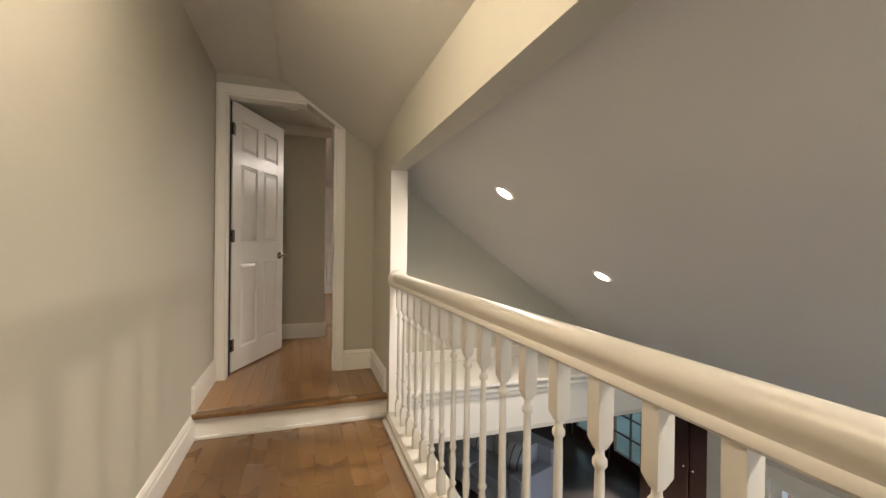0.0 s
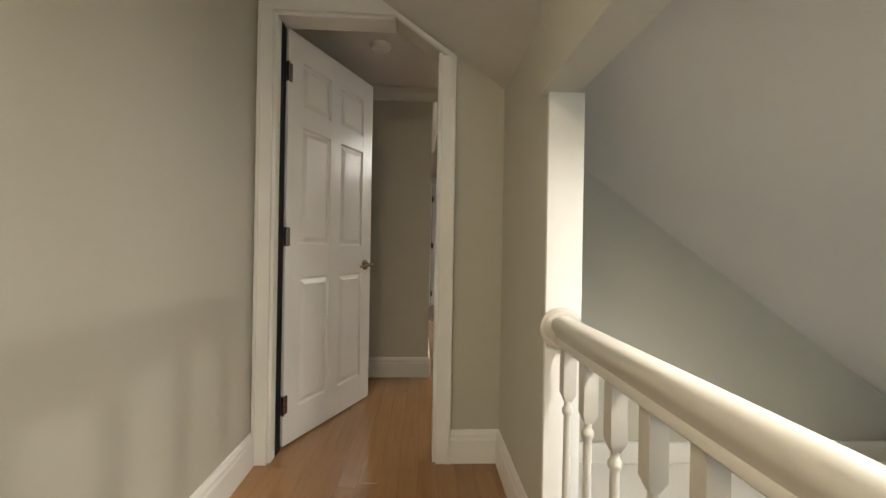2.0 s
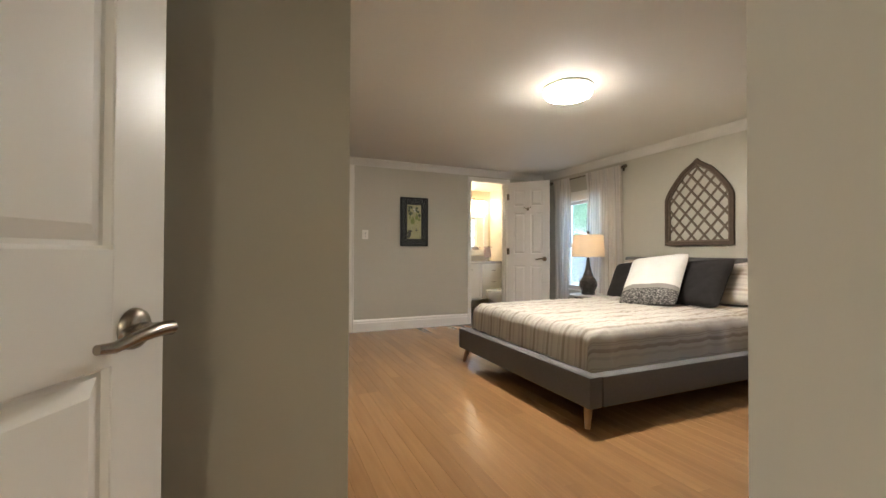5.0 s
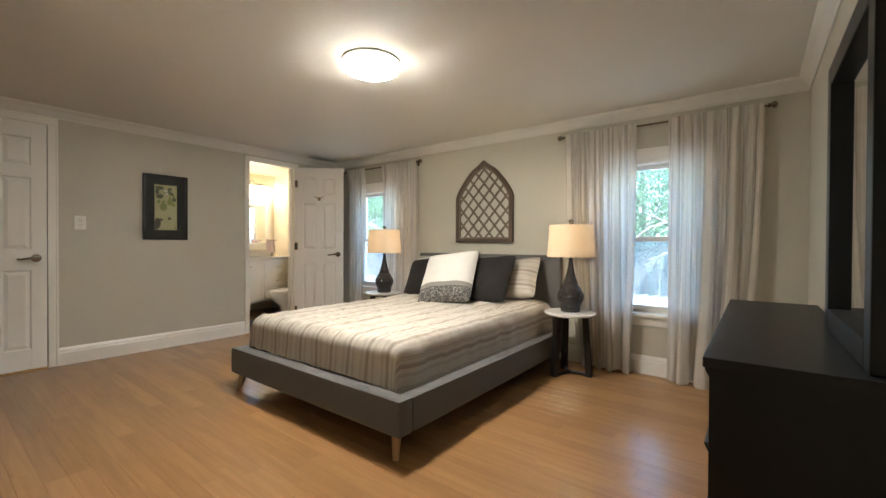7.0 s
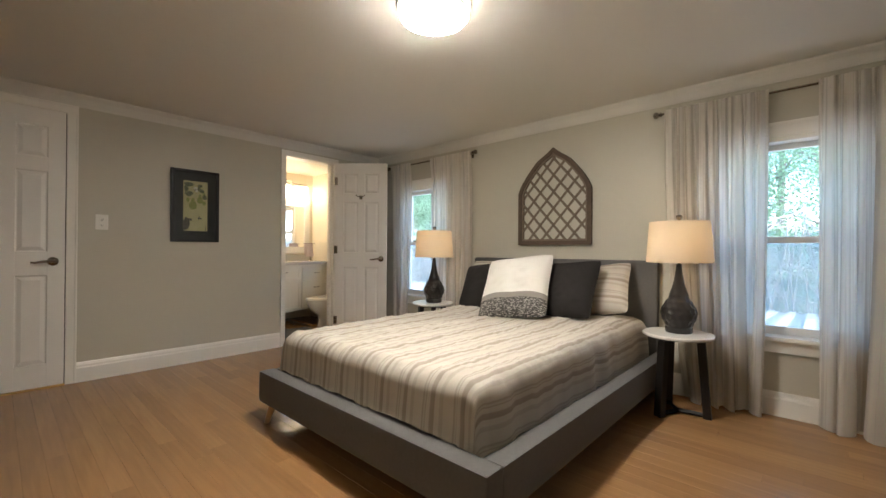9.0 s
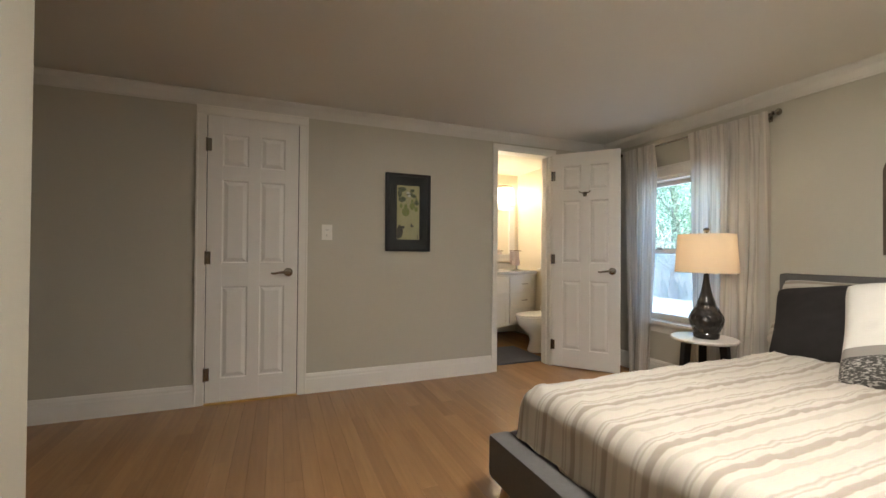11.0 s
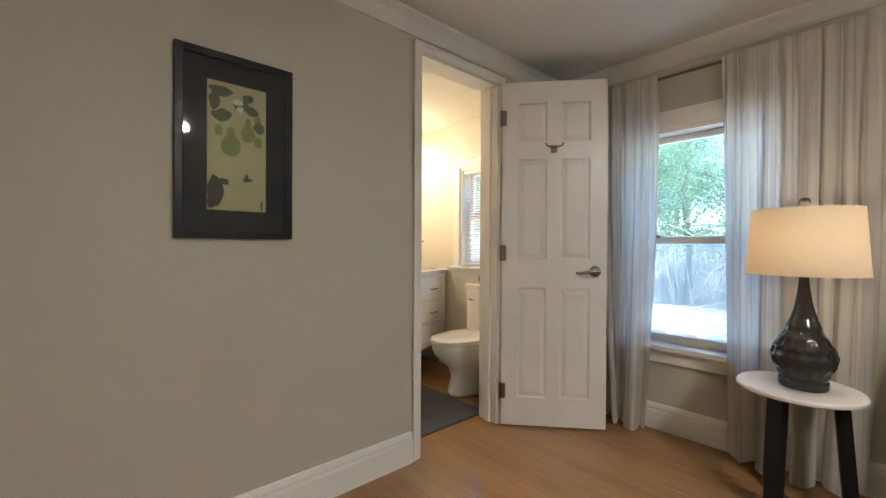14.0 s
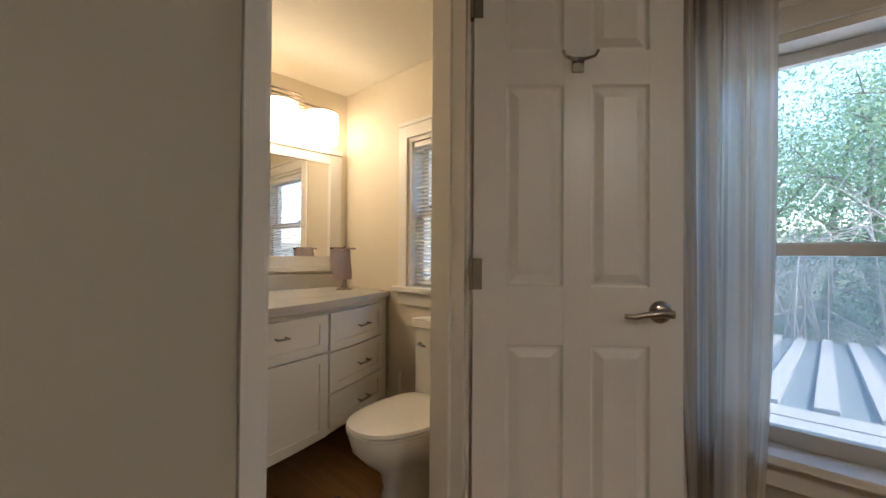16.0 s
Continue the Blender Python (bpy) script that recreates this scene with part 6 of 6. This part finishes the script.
def tree(x, y, h, spread, seed, leafy=1.0, mat=None):
    rnd = random.Random(seed)
    z0 = ground_z(x, y) - 0.1
    t = thing("tree", "slender tree with fresh green leaves and bare limbs", "tree", pose(x, y, z0, 0, 0, rnd.uniform(0, 360)), "trees behind the house")
    bm = bmesh.new()
    top = Vector((rnd.uniform(-0.5, 0.5), rnd.uniform(-0.5, 0.5), h))
    pts = [top * (k / 6) + Vector((rnd.uniform(-0.12, 0.12), rnd.uniform(-0.12, 0.12), 0)) * (k > 0) for k in range(7)]
    r0 = 0.018 * h + 0.03
    tube(bm, pts, [r0 * (1 - 0.8 * k / 6) for k in range(7)], 9)
    tips = []
    for k in range(13):
        f = 0.28 + 0.7 * k / 13
        base = top * f
        a = rnd.uniform(0, 6.28)
        ln = spread * (1.15 - 0.65 * f) * rnd.uniform(0.7, 1.1)
        d = Vector((math.cos(a), math.sin(a), rnd.uniform(0.25, 0.8)))
        p1, p2 = base + d * ln * 0.5, base + d * ln + Vector((0, 0, rnd.uniform(-0.2, 0.4)))
        tube(bm, [base, p1, p2], [r0 * 0.38 * (1 - 0.6 * f), r0 * 0.22 * (1 - 0.6 * f), 0.008], 6)
        tips += [p1, p2, (p1 + p2) / 2]
        for _ in range(3):
            q = p1.lerp(p2, rnd.random())
            e = q + Vector((rnd.uniform(-1, 1), rnd.uniform(-1, 1), rnd.uniform(0, 0.8))) * ln * 0.45
            tube(bm, [q, q.lerp(e, 0.5) + Vector((0, 0, 0.05)), e], [0.014, 0.009, 0.004], 4)
            tips += [e, q.lerp(e, 0.6)]
    part("trunk", bm, BARK, t, "", True)
    g = np.random.RandomState(seed)
    cnt = int(17000 * leafy)
    tp = np.array([tuple(q) for q in tips])
    c = tp[g.randint(len(tp), size=cnt)] + g.normal(size=(cnt, 3)) * np.array((1, 1, 0.8)) * spread * 0.19
    sz = g.uniform(0.018, 0.045, (cnt, 1)) * (0.8 + h / 16)
    nn = g.normal(size=(cnt, 3)) + np.array((0, 0, 0.6))
    u = np.cross(nn, g.normal(size=(cnt, 3)))
    u /= np.linalg.norm(u, axis=1, keepdims=True)
    v = np.cross(nn / np.linalg.norm(nn, axis=1, keepdims=True), u)
    verts = np.stack([c - u * sz, c + v * sz * 0.6, c + u * sz, c - v * sz * 0.6], 1).reshape(-1, 3)
    faces = np.arange(cnt * 4).reshape(-1, 4).tolist()
    me = bpy.data.meshes.new("crown")
    me.from_pydata(verts.tolist(), [], faces)
    me.materials.append(mat or LEAF)
    crown_ob = new("crown", me)
    crown_ob.parent = t
    return t


rt = random.Random(42)
for k in range(40):
    tree(rt.uniform(18, 42), rt.uniform(-16, 46), rt.uniform(6, 12), rt.uniform(2.0, 3.4), 100 + k, rt.uniform(0.7, 1.3), LEAF if k % 3 else LEAF2)
for x, y, h, s in ((12.5, 11.5, 7, 2.2), (14.0, 15.5, 8, 2.4), (12.0, 6.2, 6.5, 2.0), (13.5, 9.0, 8, 2.4)):
    tree(x, y, h, s, int(x * 10 + y), 0.3, LEAF2)
for k in range(26):
    tree(rt.uniform(13, 20), -4 + k * 1.3 + rt.uniform(-0.5, 0.5), rt.uniform(4.5, 7.5), rt.uniform(1.7, 2.6), 300 + k, rt.uniform(0.45, 0.75), LEAF2 if k % 2 else LEAF)


def brush(name, n, x0, x1, y0, y1, hi, mat, label, seed):
    """A tangle of bare arching twigs."""
    rnd = random.Random(seed)
    bm = bmesh.new()
    for _ in range(n):
        x, y = rnd.uniform(x0, x1), rnd.uniform(y0, y1)
        z = ground_z(x, y)
        a = rnd.uniform(0, 6.28)
        ln = rnd.uniform(0.5, 1.0) * hi
        d = Vector((math.cos(a), math.sin(a), 0))
        p = Vector((x, y, z))
        tube(bm, [p, p + d * ln * 0.3 + Vector((0, 0, ln * 0.75)), p + d * ln * 0.8 + Vector((0, 0, ln * (0.95 + rnd.uniform(-0.2, 0.2)))), p + d * ln * 1.2 + Vector((0, 0, ln * rnd.uniform(0.5, 0.9)))], [0.012, 0.009, 0.006, 0.003], 3)
    return tagged(part(name, bm, mat, None), label, "brush", kind="stuff")


TWIG = material("pale_bare_twigs", (0.42, 0.39, 0.35), 0.9, vary=0.3, scale=3)
brush("undergrowth", 1500, 9.0, 20, -8, 30, 3.0, TWIG, "tangle of bare pale twigs and vines on the slope", 8)

rv = random.Random(19)
bm = bmesh.new()
for _ in range(230):
    x, y = rv.uniform(8.85, 9.6), rv.uniform(1.0, 17.0)
    reach = rv.uniform(0.3, 3.0)
    side = rv.uniform(-1.4, 1.4)
    hi = rv.uniform(0.5, 1.7)
    p = [Vector((x, y, ground_z(x, y))), Vector((x - 0.05, y + side * 0.2, -0.6)), Vector((x - 0.3 * reach, y + side * 0.5, hi)), Vector((x - 0.75 * reach, y + side * 0.9, hi + rv.uniform(-0.3, 0.2))), Vector((x - reach, y + side * 1.3, max(0.30, hi - rv.uniform(0.3, 1.0))))]
    tube(bm, p, [0.016, 0.013, 0.009, 0.007, 0.003], 4)
    for _ in range(3):
        q = p[2].lerp(p[3], rv.random())
        e = q + Vector((rv.uniform(-0.7, 0.4), rv.uniform(-0.8, 0.8), rv.uniform(-0.2, 0.6)))
        tube(bm, [q, q.lerp(e, 0.5) + Vector((0, 0, 0.06)), e], [0.006, 0.004, 0.002], 3)
tagged(part("vine_tangle", bm, TWIG, None), "bare looping vine stems hanging over the porch roof", "vines", kind="stuff")

# porch roof below the windows
PR = material("blue_grey_roof_sheet", (0.24, 0.29, 0.32), 0.5, vary=0.15, scale=2)
PWH = material("white_porch_paint", (0.56, 0.57, 0.56), 0.5, vary=0.08, scale=6)
porch = thing("porch_roof", "nearly flat porch roof below the windows, pale strips standing in for sun stripes", "roof", pose(4.142, 0, 0))


def deck_z(d):
    return 0.435 - 0.07 * d


bm = bmesh.new()
prism(bm, [(0.0, deck_z(0)), (4.6, deck_z(4.6)), (4.6, deck_z(4.6) - 0.12), (0.0, deck_z(0) - 0.12)], "y", 2.0, 14.0)
part("roof_sheet", bm, PR, porch)
# Pale strips over the darker sheet put stripes of sun and shade into colour
for k in range(56):
    y = 2.15 + 0.21 * k
    bm = bmesh.new()
    prism(bm, [(0.72, deck_z(0.72) + 0.001), (4.6, deck_z(4.6) + 0.001), (4.6, deck_z(4.6) + 0.03), (0.72, deck_z(0.72) + 0.03)], "y", y, y + 0.085)
    part("batten", bm, PWH, porch)
for a, b in ((0.02, 0.21), (0.23, 0.42), (0.44, 0.63)):
    bm = bmesh.new()
    prism(bm, [(a, deck_z(a) + 0.001), (b, deck_z(b) + 0.001), (b, deck_z(b) + 0.028), (a, deck_z(a) + 0.028)], "y", 2.0, 14.0)
    part("edge_board", bm, PWH, porch)
for y in (2.2, 6.0, 10.0, 13.8):
    bm = bmesh.new()
    box(bm, (4.40, y - 0.06, -3.05), (4.52, y + 0.06, deck_z(4.5) - 0.1), 0.004)
    part("post", bm, PWH, porch)

# ---- oak boards ----
fb = bpy.data.objects["floor_base"]
fh = bpy.data.objects["floor_hall_base"]
rb = random.Random(77)
PLW = 0.083


def plank(x, y0, y1, z, parent, mat, wide=PLW):
    g = 0.0002
    L, w = y1 - y0, wide
    c = 0.0006
    v = [(g, g, -0.012), (w - g, g, -0.012), (w - g, L - g, -0.012), (g, L - g, -0.012), (g, g, -c), (w - g, g, -c), (w - g, L - g, -c), (g, L - g, -c), (g + c, g + c, 0), (w - g - c, g + c, 0), (w - g - c, L - g - c, 0), (g + c, L - g - c, 0)]
    f = [(0, 1, 5, 4), (1, 2, 6, 5), (2, 3, 7, 6), (3, 0, 4, 7), (4, 5, 9, 8), (5, 6, 10, 9), (6, 7, 11, 10), (7, 4, 8, 11), (8, 9, 10, 11)]
    me = bpy.data.meshes.new("plank")
    me.from_pydata(v, [], f)
    me.materials.append(mat)
    ob = new("plank", me)
    ob.parent = parent
    ob.location = (x, y0, z)
    return ob


def course(x, y0, y1, z, parent, mat, wide=PLW):
    y = y0
    end = y0 + rb.uniform(0.3, 1.3)
    while y < y1 - 1e-3:
        e = end if y1 - end > 0.25 else y1
        plank(x, y, e, z, parent, mat, wide)
        y, end = e, e + rb.uniform(0.8, 1.7)


x = -1.60
while x < EX:
    w = min(PLW, EX - x)
    c = x + w / 2
    if c < SX:
        course(x, 6.25, FY, 0, fb, OAK, w)
    if -0.62 < c < SX:
        course(x, 2.53 if c > HX else NY, SY, 0, fb, OAK, w)
    elif SX <= c < 0.60:
        course(x, 2.53, FY, 0, fb, OAK, w)
    elif c >= 0.60:
        course(x, NY, 9.86 if c > 2.30 else FY, 0, fb, OAK, w)
    x += PLW
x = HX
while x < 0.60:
    course(x, -3.2, 2.478, LOW, fh, OAK_SHADED, PLW)
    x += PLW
